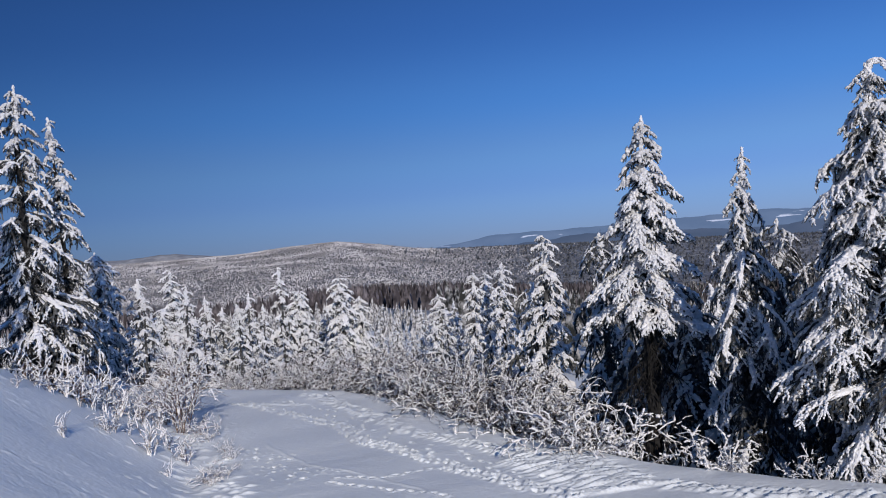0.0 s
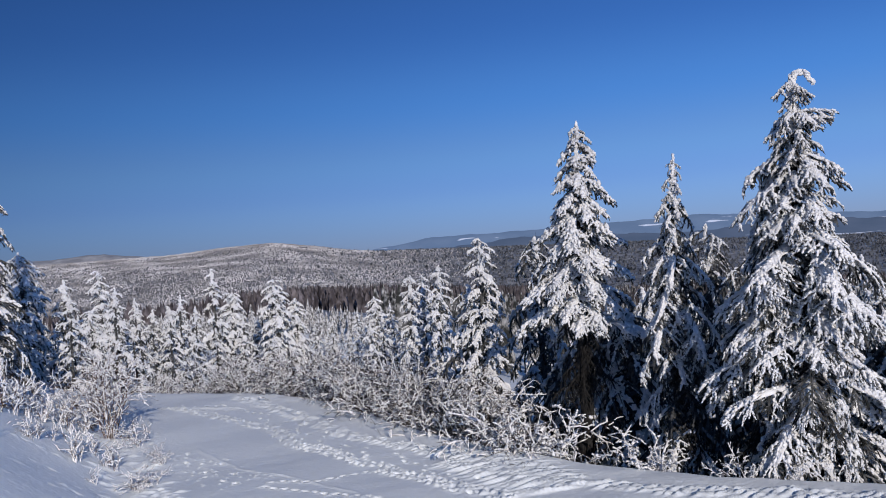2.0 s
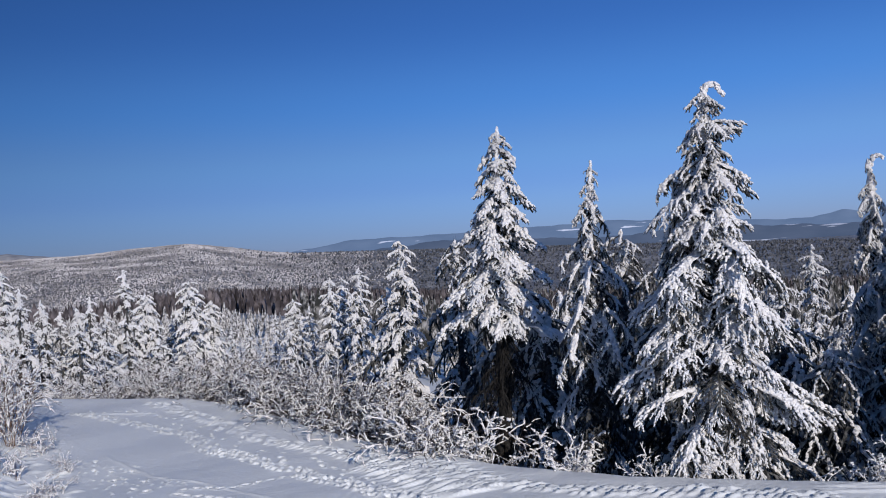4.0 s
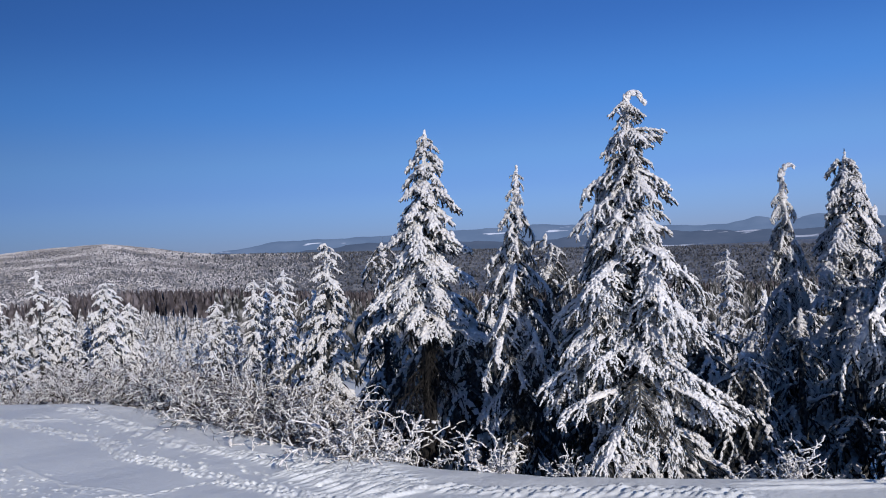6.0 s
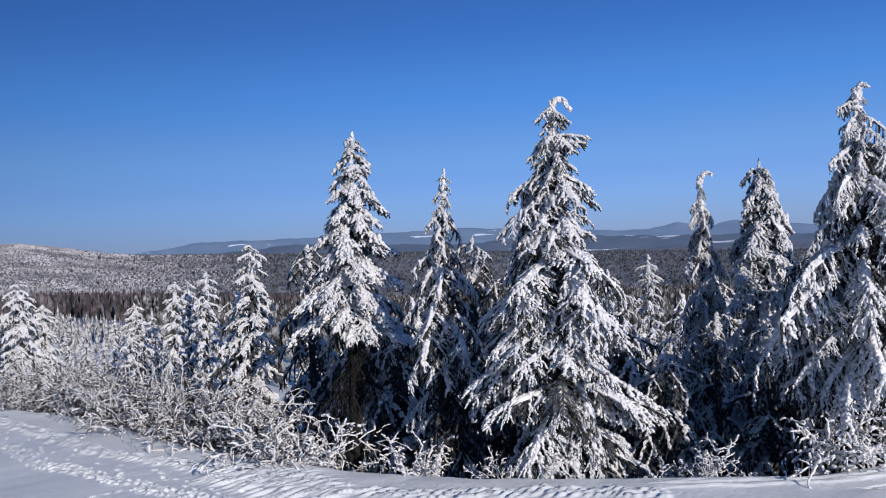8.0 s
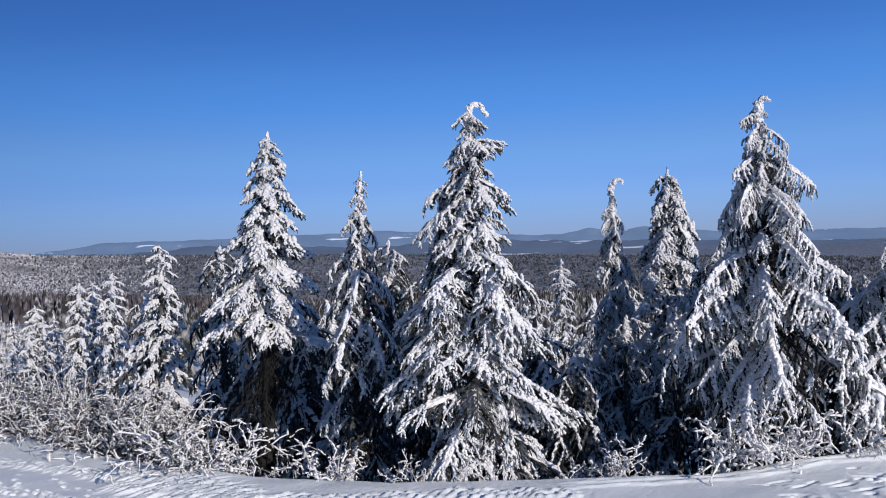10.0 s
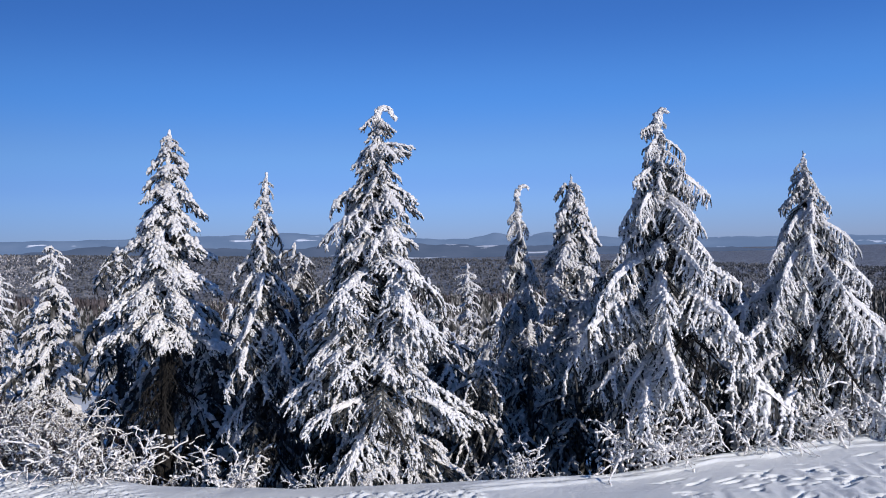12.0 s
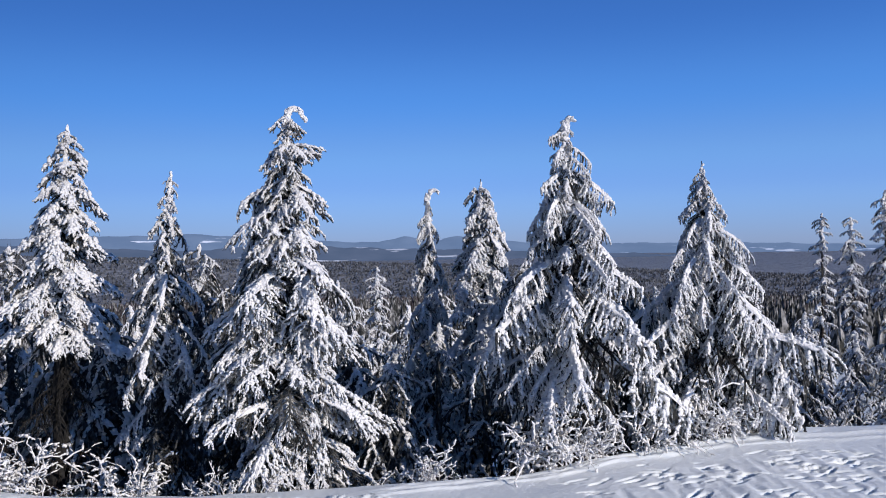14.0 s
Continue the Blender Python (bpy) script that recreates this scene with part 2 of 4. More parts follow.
def land(x, y):
    """Height of the ground at x, y (arrays)."""
    x, y = np.asarray(x, float), np.asarray(y, float)
    r = np.hypot(x, y)
    az = np.degrees(np.arctan2(x, y))
    edge = np.interp(az, EDGE_AZ, EDGE_R)
    u = np.maximum(r - edge, 0)
    steep = smoothstep(-6, 12, az) * (1 - smoothstep(120, 170, az))
    fall = -2.2 * (1 - np.exp(-u / 5.0)) - 0.028 * u - steep * 7.0 * (1 - np.exp(-u / 40.0))
    z = fall
    far = np.interp(r, [0, 150, 400, 800, 5200], [0, 0, -14, -38, -40])
    z150 = -2.2 - 0.028 * np.maximum(150 - edge, 0) - steep * 7.0 * (1 - np.exp(-np.maximum(150 - edge, 0) / 40.0))
    z = np.where(r > 150, z150 + far, z)
    crest = 5.5 + 1500 * np.tan(np.radians(np.interp(az, HILL_AZ, HILL_EL)))
    lump = 4.0 * wavy(x, y, 420, 3) + 1.6 * wavy(x, y, 140, 4)
    up = smoothstep(650, 1500, r) * (1 - 0.0 * r)
    down = 1 - smoothstep(1550, 2500, r)
    hill = z + (crest - z) * up * down
    z = np.where(r > 650, hill + lump * smoothstep(650, 900, r) * (1 - smoothstep(1250, 1480, r)), z)
    # shoulder the camera stands on, and the bank beside the trail
    z = z + 4.0 * np.clip(1 - r / 14.0, 0, 1) ** 1.3
    lat = r * np.sin(np.radians(np.clip(-17.3 - az, 0, 60)))
    bank = 0.74 * (np.sqrt(lat ** 2 + 0.3) - 0.55) * (1 - 0.62 * smoothstep(25, 35, r)) * smoothstep(4, 17, r) * (1 - smoothstep(38, 60, r))
    z = z + np.clip(bank, 0, 4.2)
    z = z + 0.05 * wavy(x, y, 6.0, 8) * (1 - smoothstep(60, 200, r)) + 0.5 * wavy(x, y, 40, 9) * smoothstep(45, 90, r)
    return z


def at(az, r):
    """Plan position at an azimuth (degrees right of +Y) and distance."""
    a = radians(az)
    return r * math.sin(a), r * math.cos(a)


def ground_z(az, r):
    x, y = at(az, r)
    return float(land(np.array([x]), np.array([y]))[0])


# tracks in the trail: lines of footprints and a churned, ribbed band
def track_line(points, step, spread, rng):
    p = np.array([at(a, r) for a, r in points])
    seg = np.linalg.norm(np.diff(p, axis=0), axis=1)
    s = np.concatenate(([0], np.cumsum(seg)))
    q = np.arange(0, s[-1], step)
    c = np.stack([np.interp(q, s, p[:, 0]), np.interp(q, s, p[:, 1])], 1)
    d = np.gradient(c, axis=0)
    d /= np.linalg.norm(d, axis=1)[:, None]
    nrm = np.stack([d[:, 1], -d[:, 0]], 1)
    c = c + nrm * (rng.uniform(-1, 1, len(c)) * spread)[:, None]
    return c, d


def dent(x, y, z, c, d, length, width, depth, rim):
    """One footprint pressed into the height field, with a thrown-up rim."""
    near = np.where((np.abs(x - c[0]) < length * 3) & (np.abs(y - c[1]) < length * 3))
    dx, dy = x[near] - c[0], y[near] - c[1]
    a, b = dx * d[0] + dy * d[1], -dx * d[1] + dy * d[0]
    q = (a / length) ** 2 + (b / width) ** 2
    z[near] += -depth * np.exp(-q * q) + rim * np.exp(-((np.sqrt(q) - 1.45) / 0.35) ** 2)


def raise_rib(x, y, ribs, c, d, length, width, height):
    """One ridge of thrown snow; where ridges cross, the higher one shows."""
    near = np.where((np.abs(x - c[0]) < length * 2) & (np.abs(y - c[1]) < length * 2))
    dx, dy = x[near] - c[0], y[near] - c[1]
    a, b = dx * d[0] + dy * d[1], -dx * d[1] + dy * d[0]
    q = (a / length) ** 2 + (b / width) ** 2
    ribs[near] = np.maximum(ribs[near], height * np.exp(-q))


def build_ground():
    rng = np.random.RandomState(5)
    az = np.concatenate([np.arange(-180, -40, 4.0), np.arange(-40, -31, 1.0), np.arange(-31, -17, 0.25), np.arange(-17, 13, 0.09), np.arange(13, 34, 0.15), np.arange(34, 67.99, 0.1), np.arange(69, 84, 1.0), np.arange(84, 180, 4.0)])
    rr = np.concatenate([[0.6, 1.5, 3, 5, 7, 9, 11, 13, 14.5], np.arange(15.5, 17.4, 0.13), np.arange(17.4, 25, 0.046), np.arange(25, 36, 0.09), np.arange(36, 41, 0.2), np.arange(41, 60, 1.0), np.arange(60, 150, 4.0), np.arange(150, 650, 20), np.arange(650, 1700, 22), np.arange(1700, 2600, 60), [2800, 3200, 3800, 4400, 4950]])
    a, r = np.meshgrid(np.radians(az), rr, indexing="ij")
    x, y = r * np.sin(a), r * np.cos(a)
    z = land(x, y)
    deg = np.degrees(a)
    edge = np.interp(deg, EDGE_AZ, EDGE_R)
    inner = (r > 15) & (r < 42)
    # drifted ripples near the trail's outer edge
    z += np.where(inner, 0.006 * wavy(x, y, 0.9, 21) * smoothstep(40, 20, r), 0)
    foot = [([(-14.0, 34.5), (-10.8, 30.6), (-7.9, 28.2), (-6.4, 25.2), (-4.2, 23.7), (-2.0, 22.1), (0.6, 20.6), (4.4, 19.1), (8, 18.2)], 0.22, 0.32),
            ([(-12, 34), (-8.5, 30.6), (-6, 27), (-3.6, 24.6), (-1.2, 22.8), (2, 20.9), (6, 19.4)], 0.4, 0.45),
            ([(-15.5, 35.2), (-12.9, 33.8), (-10.7, 33.1)], 0.35, 0.1),
            ([(-8.2, 21.2), (-5.1, 20.8), (-2.0, 21.1), (1.4, 20.5)], 0.3, 0.07),
            ([(-8.6, 20.8), (-4.8, 19.6), (-1.0, 18.7)], 0.3, 0.07),
            ([(-13.9, 26.3), (-11.8, 23.2), (-9.7, 21.3)], 0.5, 0.5)]
    for pts, step, spread in foot:
        c, d = track_line(pts, step, spread, rng)
        for ci, di in zip(c, d):
            t = rng.uniform(-0.5, 0.5)
            dd = np.array([di[0] * math.cos(t) - di[1] * math.sin(t), di[0] * math.sin(t) + di[1] * math.cos(t)])
            dent(x, y, z, ci, dd, rng.uniform(0.08, 0.13), rng.uniform(0.05, 0.07), rng.uniform(0.03, 0.07), rng.uniform(0.01, 0.03))
    # the bank is lumpy, with clods fallen from the plants
    for _ in range(500):
        ca, cr = rng.uniform(-31, -14.5), rng.uniform(17, 31)
        px, py = at(ca, cr)
        if wavy(np.array([px]), np.array([py]), 2.5, 73)[0] > 0.05:
            size = rng.uniform(0.04, 0.1)
            dent(x, y, z, np.array([px, py]), np.array([1.0, 0.0]), size, size * rng.uniform(0.6, 1.0), rng.uniform(-0.055, 0.055), 0.008)
    # trodden patches: short scrapes without a rim
    for pts, step, spread in (([(46, 17.6), (53.3, 18.8), (60.2, 20.7), (68, 22.9)], 0.03, 1.7), ([(52, 20.3), (58, 21.9), (66, 24.2)], 0.06, 0.9)):
        c, d = track_line(pts, step, spread, rng)
        for ci, di in zip(c, d):
            if wavy(np.array([ci[0]]), np.array([ci[1]]), 1.3, 51)[0] < 0.1:
                continue
            t = rng.normal(-0.3, 0.3)
            dent(x, y, z, ci, np.array([math.cos(t), math.sin(t)]), rng.uniform(0.12, 0.4), rng.uniform(0.03, 0.05), rng.uniform(0.05, 0.11), rng.uniform(0.0, 0.015))
    worn = smoothstep(38, 46, deg) * smoothstep(16, 17, r) * smoothstep(edge - 2.2, edge - 3.6, r) * inner
    z += worn * (0.015 * wavy(x * 0.75 + y * 0.4, y * 1.4 - x * 0.6, 0.5, 61) + 0.012 * wavy(x, y, 1.1, 62))
    # churned band: ridges of thrown snow, lying across the line of travel
    bands = [([(-9.9, 34.8), (-7.0, 31.1), (-4.8, 27.8), (-3.3, 25.8), (-0.3, 24.1), (2.7, 22.7), (5.7, 21.9), (9.4, 20.5), (12.0, 19.2), (16.2, 18.4), (26.7, 18.1), (34, 18.2)], 0.045, 0.28, False, (0.2, 0.04, 0.1)),
             ([(4, 21.8), (7, 20.8), (9.0, 19.6), (10.8, 18.4)], 0.03, 0.7, False, (0.5, 0.05, 0.12)),
             ([(-14.0, 34.5), (-10.8, 30.6), (-7.9, 28.2), (-6.4, 25.2), (-4.2, 23.7), (-2.0, 22.1), (0.6, 20.6), (4.4, 19.1), (8, 18.2)], 0.05, 0.26, False, (0.09, 0.045, 0.085)),
             ([(-14.5, 34.6), (-12.5, 33.4), (-10, 32.4)], 0.12, 0.15, True, (0.4, 0.05, 0.06)),
             ([(-15.9, 20.5), (-17.0, 24.5), (-18.6, 28.5), (-22, 31.0), (-27, 31.5)], 0.1, 0.9, False, (0.2, 0.1, 0.07)),
             ([(-13.9, 26.3), (-11.8, 23.2), (-9.7, 21.3)], 0.05, 0.8, False, (0.05, 0.04, 0.05)),
             ([(-12.6, 26.0), (-10.0, 23.0), (-6.5, 21.3), (-3.0, 19.5)], 0.15, 0.04, True, (0.4, 0.035, 0.03)),
             ([(34.5, 19.0), (40.2, 19.6), (46.0, 20.5), (50.5, 22.0), (55.1, 23.7), (60.3, 25.5), (65.6, 27.0)], 0.2, 0.1, True, (0.7, 0.07, 0.06)),
             ([(34.5, 18.7), (40.2, 19.2), (46.0, 20.1), (50.5, 21.5), (55.1, 23.1), (60.3, 24.8), (65.6, 26.3)], 0.2, 0.1, True, (0.7, 0.07, 0.06))]
    ribs = np.zeros_like(z)
    for pts, step, spread, along, size in bands:
        c, d = track_line(pts, step, spread, rng)
        for ci, di in zip(c, d):
            t = rng.normal(0.28, 0.1)
            dd = di if along else np.array([math.cos(t), math.sin(t)])
            raise_rib(x, y, ribs, ci, dd, *(rng.uniform(0.6, 1.0) * q for q in size))
    z += ribs
    # the trail's lip is pushed up a little
    z += 0.035 * np.exp(-((r - edge + 0.6) / 0.5) ** 2) * (np.abs(wavy(x, y, 3.0, 33)) + 0.2)
    na, nr = x.shape
    v = np.stack([x, y, z], -1).reshape(-1, 3)
    i, j = np.meshgrid(np.arange(na), np.arange(nr - 1), indexing="ij")
    i2 = (i + 1) % na
    f = np.stack([i * nr + j, i * nr + j + 1, i2 * nr + j + 1, i2 * nr + j], -1).reshape(-1, 4)[:, ::-1]
    cap = len(v)
    v = np.concatenate([v, [[0, 0, float(land(np.array([0.0]), np.array([0.0]))[0])]]])
    k = np.arange(na)
    f = np.concatenate([f, np.stack([((k + 1) % na) * nr, k * nr, np.full(na, cap), np.full(na, cap)], -1)])
    ob = new("ground", mesh_from("ground", v, f, SNOW_GROUND))
    tagged(ob, "snow-covered hillside with a trodden trail falling to a valley", "ground", kind="structure")


build_ground()


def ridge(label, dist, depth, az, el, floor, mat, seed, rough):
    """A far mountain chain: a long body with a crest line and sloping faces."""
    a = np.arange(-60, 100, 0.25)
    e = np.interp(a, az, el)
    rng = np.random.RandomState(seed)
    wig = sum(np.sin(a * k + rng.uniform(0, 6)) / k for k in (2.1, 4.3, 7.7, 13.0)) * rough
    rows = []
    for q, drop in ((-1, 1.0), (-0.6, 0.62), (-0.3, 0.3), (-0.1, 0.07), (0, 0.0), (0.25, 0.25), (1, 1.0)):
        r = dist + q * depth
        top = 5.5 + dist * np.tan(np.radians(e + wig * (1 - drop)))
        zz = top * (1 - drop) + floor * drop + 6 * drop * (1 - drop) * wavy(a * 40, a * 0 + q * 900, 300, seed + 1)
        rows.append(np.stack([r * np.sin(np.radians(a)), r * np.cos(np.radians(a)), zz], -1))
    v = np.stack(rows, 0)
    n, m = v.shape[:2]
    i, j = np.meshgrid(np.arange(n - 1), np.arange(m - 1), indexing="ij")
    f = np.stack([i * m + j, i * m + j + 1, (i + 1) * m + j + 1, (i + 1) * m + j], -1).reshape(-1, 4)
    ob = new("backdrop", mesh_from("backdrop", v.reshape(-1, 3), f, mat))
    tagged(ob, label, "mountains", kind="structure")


# Near-black slopes; their blue is painted haze, mostly emission.
FAR_HAZE = distance_material("far_haze_hills", (0.02, 0.03, 0.05), (0.07, 0.085, 0.11), 0.006, (0.135, 0.21, 0.375), 0.66)
MID_HAZE = distance_material("nearer_haze_hills", (0.02, 0.025, 0.035), (0.06, 0.065, 0.08), 0.006, (0.08, 0.12, 0.215), 0.62)
ridge("distant wooded mountain chain with painted blue haze under a clear sky", 4300, 400,
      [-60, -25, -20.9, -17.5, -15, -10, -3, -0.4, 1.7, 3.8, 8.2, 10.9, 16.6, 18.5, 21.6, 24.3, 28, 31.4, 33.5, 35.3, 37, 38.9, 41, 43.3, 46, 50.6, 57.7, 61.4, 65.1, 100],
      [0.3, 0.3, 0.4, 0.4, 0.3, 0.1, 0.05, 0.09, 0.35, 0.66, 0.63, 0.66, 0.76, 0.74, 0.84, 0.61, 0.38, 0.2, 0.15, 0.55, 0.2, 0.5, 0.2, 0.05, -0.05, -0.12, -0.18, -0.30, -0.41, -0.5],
      -90, FAR_HAZE, 11, 0.05)
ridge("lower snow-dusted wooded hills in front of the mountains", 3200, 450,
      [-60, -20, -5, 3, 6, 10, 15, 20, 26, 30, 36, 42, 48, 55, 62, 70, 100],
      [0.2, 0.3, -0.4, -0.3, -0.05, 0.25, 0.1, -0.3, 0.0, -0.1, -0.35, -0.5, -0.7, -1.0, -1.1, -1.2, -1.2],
      -90, MID_HAZE, 17, 0.08)


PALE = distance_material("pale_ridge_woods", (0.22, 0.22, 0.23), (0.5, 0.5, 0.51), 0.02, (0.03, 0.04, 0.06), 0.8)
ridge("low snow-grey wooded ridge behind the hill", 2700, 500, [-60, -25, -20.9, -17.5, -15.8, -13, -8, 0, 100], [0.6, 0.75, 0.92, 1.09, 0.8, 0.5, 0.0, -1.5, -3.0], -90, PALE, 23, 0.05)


# ---------- spruce ----------
def spray_curve(start, direction, length, fall, k, rng):
    s = np.linspace(0, 1, k)[:, None]
    p = start + direction * (s * length)
    p[:, 2] -= fall * length * s[:, 0] ** 2
    p += rng.normal(0, 0.012 * length, p.shape) * s
    return p


def place(b, out, scale, pitch, turn, at_, width=1.0):
    """Puts a bough's arrays on the trunk: scaled, pitched down, turned round and moved."""
    for (v, f), pile in zip(b, out):
        if not len(v):
            continue
        p = v * np.array([scale, scale * width, scale])
        cp, sp = math.cos(pitch), math.sin(pitch)
        p = np.stack([p[:, 0] * cp - p[:, 2] * sp, p[:, 1], p[:, 0] * sp + p[:, 2] * cp], 1)
        ct, st = math.cos(turn), math.sin(turn)
        p = np.stack([p[:, 0] * ct - p[:, 1] * st, p[:, 0] * st + p[:, 1] * ct, p[:, 2]], 1)
        pile.add(p + at_, f)


# a round lump: two rings of four between two ends
LUMP_V = np.array([[1, 0, 0]] + [[0.45, 0.9 * math.cos(a), 0.9 * math.sin(a)] for a in (0, 1.571, 3.142, 4.712)] + [[-0.45, 0.9 * math.cos(a), 0.9 * math.sin(a)] for a in (0.785, 2.356, 3.927, 5.498)] + [[-1, 0, 0]])
LUMP_F = np.array([[0, 1 + k, 1 + (k + 1) % 4, 1 + (k + 1) % 4] for k in range(4)] + [[1 + k, 5 + k, 1 + (k + 1) % 4, 1 + (k + 1) % 4] for k in range(4)] + [[1 + (k + 1) % 4, 5 + k, 5 + (k + 1) % 4, 5 + (k + 1) % 4] for k in range(4)] + [[9, 5 + (k + 1) % 4, 5 + k, 5 + k] for k in range(4)])


OCTA_V = np.array([[1, 0, 0], [-1, 0, 0], [0, 1, 0], [0, -1, 0], [0, 0, 1], [0, 0, -1]], float)
OCTA_F = np.array([[0, 2, 4, 4], [2, 1, 4, 4], [1, 3, 4, 4], [3, 0, 4, 4], [2, 0, 5, 5], [1, 2, 5, 5], [3, 1, 5, 5], [0, 3, 5, 5]])


def lumpy(curve, r0, r1, rng, gap=1.2, stray=0.36):
    """Snow clotted along a curve: rounded lumps of uneven size that run into one another."""
    seg = np.linalg.norm(np.diff(curve, axis=0), axis=1)
    s = np.concatenate(([0], np.cumsum(seg)))
    n = max(2, int(round(s[-1] / (gap * (r0 + r1) / 2))))
    q = (np.arange(n) + 0.5) / n * s[-1] + rng.normal(0, 0.2 * r0, n)
    c = np.stack([np.interp(q, s, curve[:, k]) for k in range(3)], 1)
    rad = (r0 + (r1 - r0) * np.linspace(0, 1, n)) * rng.uniform(0.62, 1.28, n)
    c = c + rng.normal(0, stray, (n, 3)) * rad[:, None]
    d = np.stack([np.interp(q + r0, s, curve[:, k]) - np.interp(q - r0, s, curve[:, k]) for k in range(3)], 1)
    d = d / (np.linalg.norm(d, axis=1)[:, None] + 1e-9) + rng.normal(0, 0.3, (n, 3))
    d /= np.linalg.norm(d, axis=1)[:, None]
    side = np.cross(d, [0.03, 0.05, 1.0])
    side /= np.linalg.norm(side, axis=1)[:, None] + 1e-9
    up = np.cross(side, d)
    base, faces = (LUMP_V, LUMP_F) if gap < 1.3 else (OCTA_V * 1.15, OCTA_F)
    m = len(base)
    v = base[None] * rad[:, None, None] * rng.uniform(0.78, 1.25, (n, m, 1))
    v = v[..., :1] * d[:, None] * 1.5 + v[..., 1:2] * side[:, None] + v[..., 2:] * up[:, None] * 0.85 + c[:, None]
    return v.reshape(-1, 3), (faces[None] + (np.arange(n) * m)[:, None, None]).reshape(-1, 4)


def needle_fringe(c, r, count, rng, pile):
    """Needled twig under the snow: a thin rod and slim spikes that stand out and hang from it."""
    k = len(c)
    t = np.linspace(0, 1, k)
    under = c - [0, 0, r * 0.55]
    v, f = tube(under[::2], r * (0.8 - 0.4 * t[::2]), 3, 0.75, False)
    pile.add(v + rng.normal(0, r * 0.16, v.shape), f)
    if not count:
        return
    q = rng.uniform(0.05, 1.0, count)
    p = np.stack([np.interp(q, t, under[:, j]) for j in range(3)], 1)
    o = rng.normal(0, 1, (count, 3)) + (c[-1] - c[0]) / (np.linalg.norm(c[-1] - c[0]) + 1e-9) * 0.8
    o[:, 2] = -np.abs(o[:, 2]) - 0.25
    o *= (r * rng.uniform(1.3, 2.6, count) / np.linalg.norm(o, axis=1))[:, None]
    e = rng.normal(0, r * 0.22, (count, 3))
    g = np.cross(o, e)
    g *= r * 0.22 / (np.linalg.norm(g, axis=1)[:, None] + 1e-9)
    v = np.stack([p + e, p - e, p + g, p + o], 1).reshape(-1, 3)
    f = np.array([[0, 1, 3, 3], [1, 2, 3, 3], [2, 0, 3, 3]])[None] + (np.arange(count) * 4)[:, None, None]
    pile.add(v, f.reshape(-1, 4))


def make_branch(seed, nominal, r, shoots, spread, yaws, hang, fall, bend, subs=1, web=0.0, miss=0.05, start=0.16, gap=1.2, needles=7, wild=12):
    """A loaded spruce bough along +x, brought to unit length: (snow vertices, faces), (needle vertices, faces).
    r: thickness of the snow in metres on a bough of the nominal length; web: how far snow bridges the side shoots."""
    rng = np.random.RandomState(seed)
    snow, green = Pile(), Pile()
    s = np.linspace(0, 1, 9)
    b = rng.uniform(*bend)
    axis = nominal * np.stack([s * (1 - 0.1 * s), 0.05 * np.sin(s * 3 + rng.uniform(0, 6)) * s, 0.1 * s - b * s ** 2], 1)
    v, f = tube(axis - [0, 0, r * 0.6], np.linspace(0.018, 0.008, 9) * nominal, 4, 0.9, False)
    green.add(v, f)
    snow.add(*lumpy(axis[2:] + [0, 0, r * 0.4], r * 0.92, r * 0.7, rng, gap))
    needle_fringe(axis[1:], r, needles * 3, rng, green)

    def reach_at(q):
        return nominal * spread * (0.45 + 0.55 * math.sin(math.pi * min(1.0, 0.15 + 0.8 * q)))

    if web:
        k = 9
        t = np.linspace(0.24, 0.95, k)
        c = np.stack([np.interp(t, s, axis[:, j]) for j in range(3)], 1)
        w = np.array([reach_at(q) for q in t]) * 0.62 * web * rng.uniform(0.8, 1.15, k)
        w[[0, -1]] *= 0.6
        v, f = tube(c, w, 12, 0.2)
        off = np.abs(v[:, 1] - np.interp(v[:, 0], c[:, 0], c[:, 1]))
        v[:, 2] += off * 0.7 * sum(hang) / 2 + r * 0.35
        snow.add(v + rng.normal(0, r * 0.42, v.shape), f)
    for i in range(shoots):
        q = start + (1 - start) * (i + rng.uniform(0.2, 0.8)) / shoots
        side = 1 if i % 2 else -1
        yaw = side * radians(np.interp(q, [start, 1], yaws) + rng.normal(0, wild))
        ln = max(2.2 * r, reach_at(q) * rng.uniform(0.72, 1.22))
        d = np.array([math.cos(yaw), math.sin(yaw), rng.uniform(*hang)])
        c = spray_curve(np.array([np.interp(q, s, axis[:, k]) for k in range(3)]), d / np.linalg.norm(d), ln, rng.uniform(*fall), 5, rng)
        thick = r * rng.uniform(0.78, 1.2)
        loaded = rng.uniform() > miss
        if loaded:
            snow.add(*lumpy(c + [0, 0, r * 0.35], thick, thick * 0.55, rng, gap))
        needle_fringe(c, r * 0.9, needles, rng, green)
        for _ in range(subs):
            t = rng.uniform(0.3, 0.85)
            p = np.array([np.interp(t, np.linspace(0, 1, 5), c[:, k]) for k in range(3)])
            y2 = yaw + rng.choice([-1, 1]) * radians(rng.uniform(25, 60))
            d2 = np.array([math.cos(y2), math.sin(y2), rng.uniform(*hang)])
            c2 = spray_curve(p, d2 / np.linalg.norm(d2), ln * rng.uniform(0.3, 0.55), rng.uniform(*fall), 4, rng)
            needle_fringe(c2, r * 0.7, max(1, needles // 2), rng, green)
            if loaded and rng.uniform() > miss:
                snow.add(*lumpy(c2 + [0, 0, r * 0.3], thick * 0.75, thick * 0.5, rng, gap))
    (sv, sf), (gv, gf) = snow.arrays(), green.arrays()
    return (sv / nominal, sf), (gv / nominal, gf)


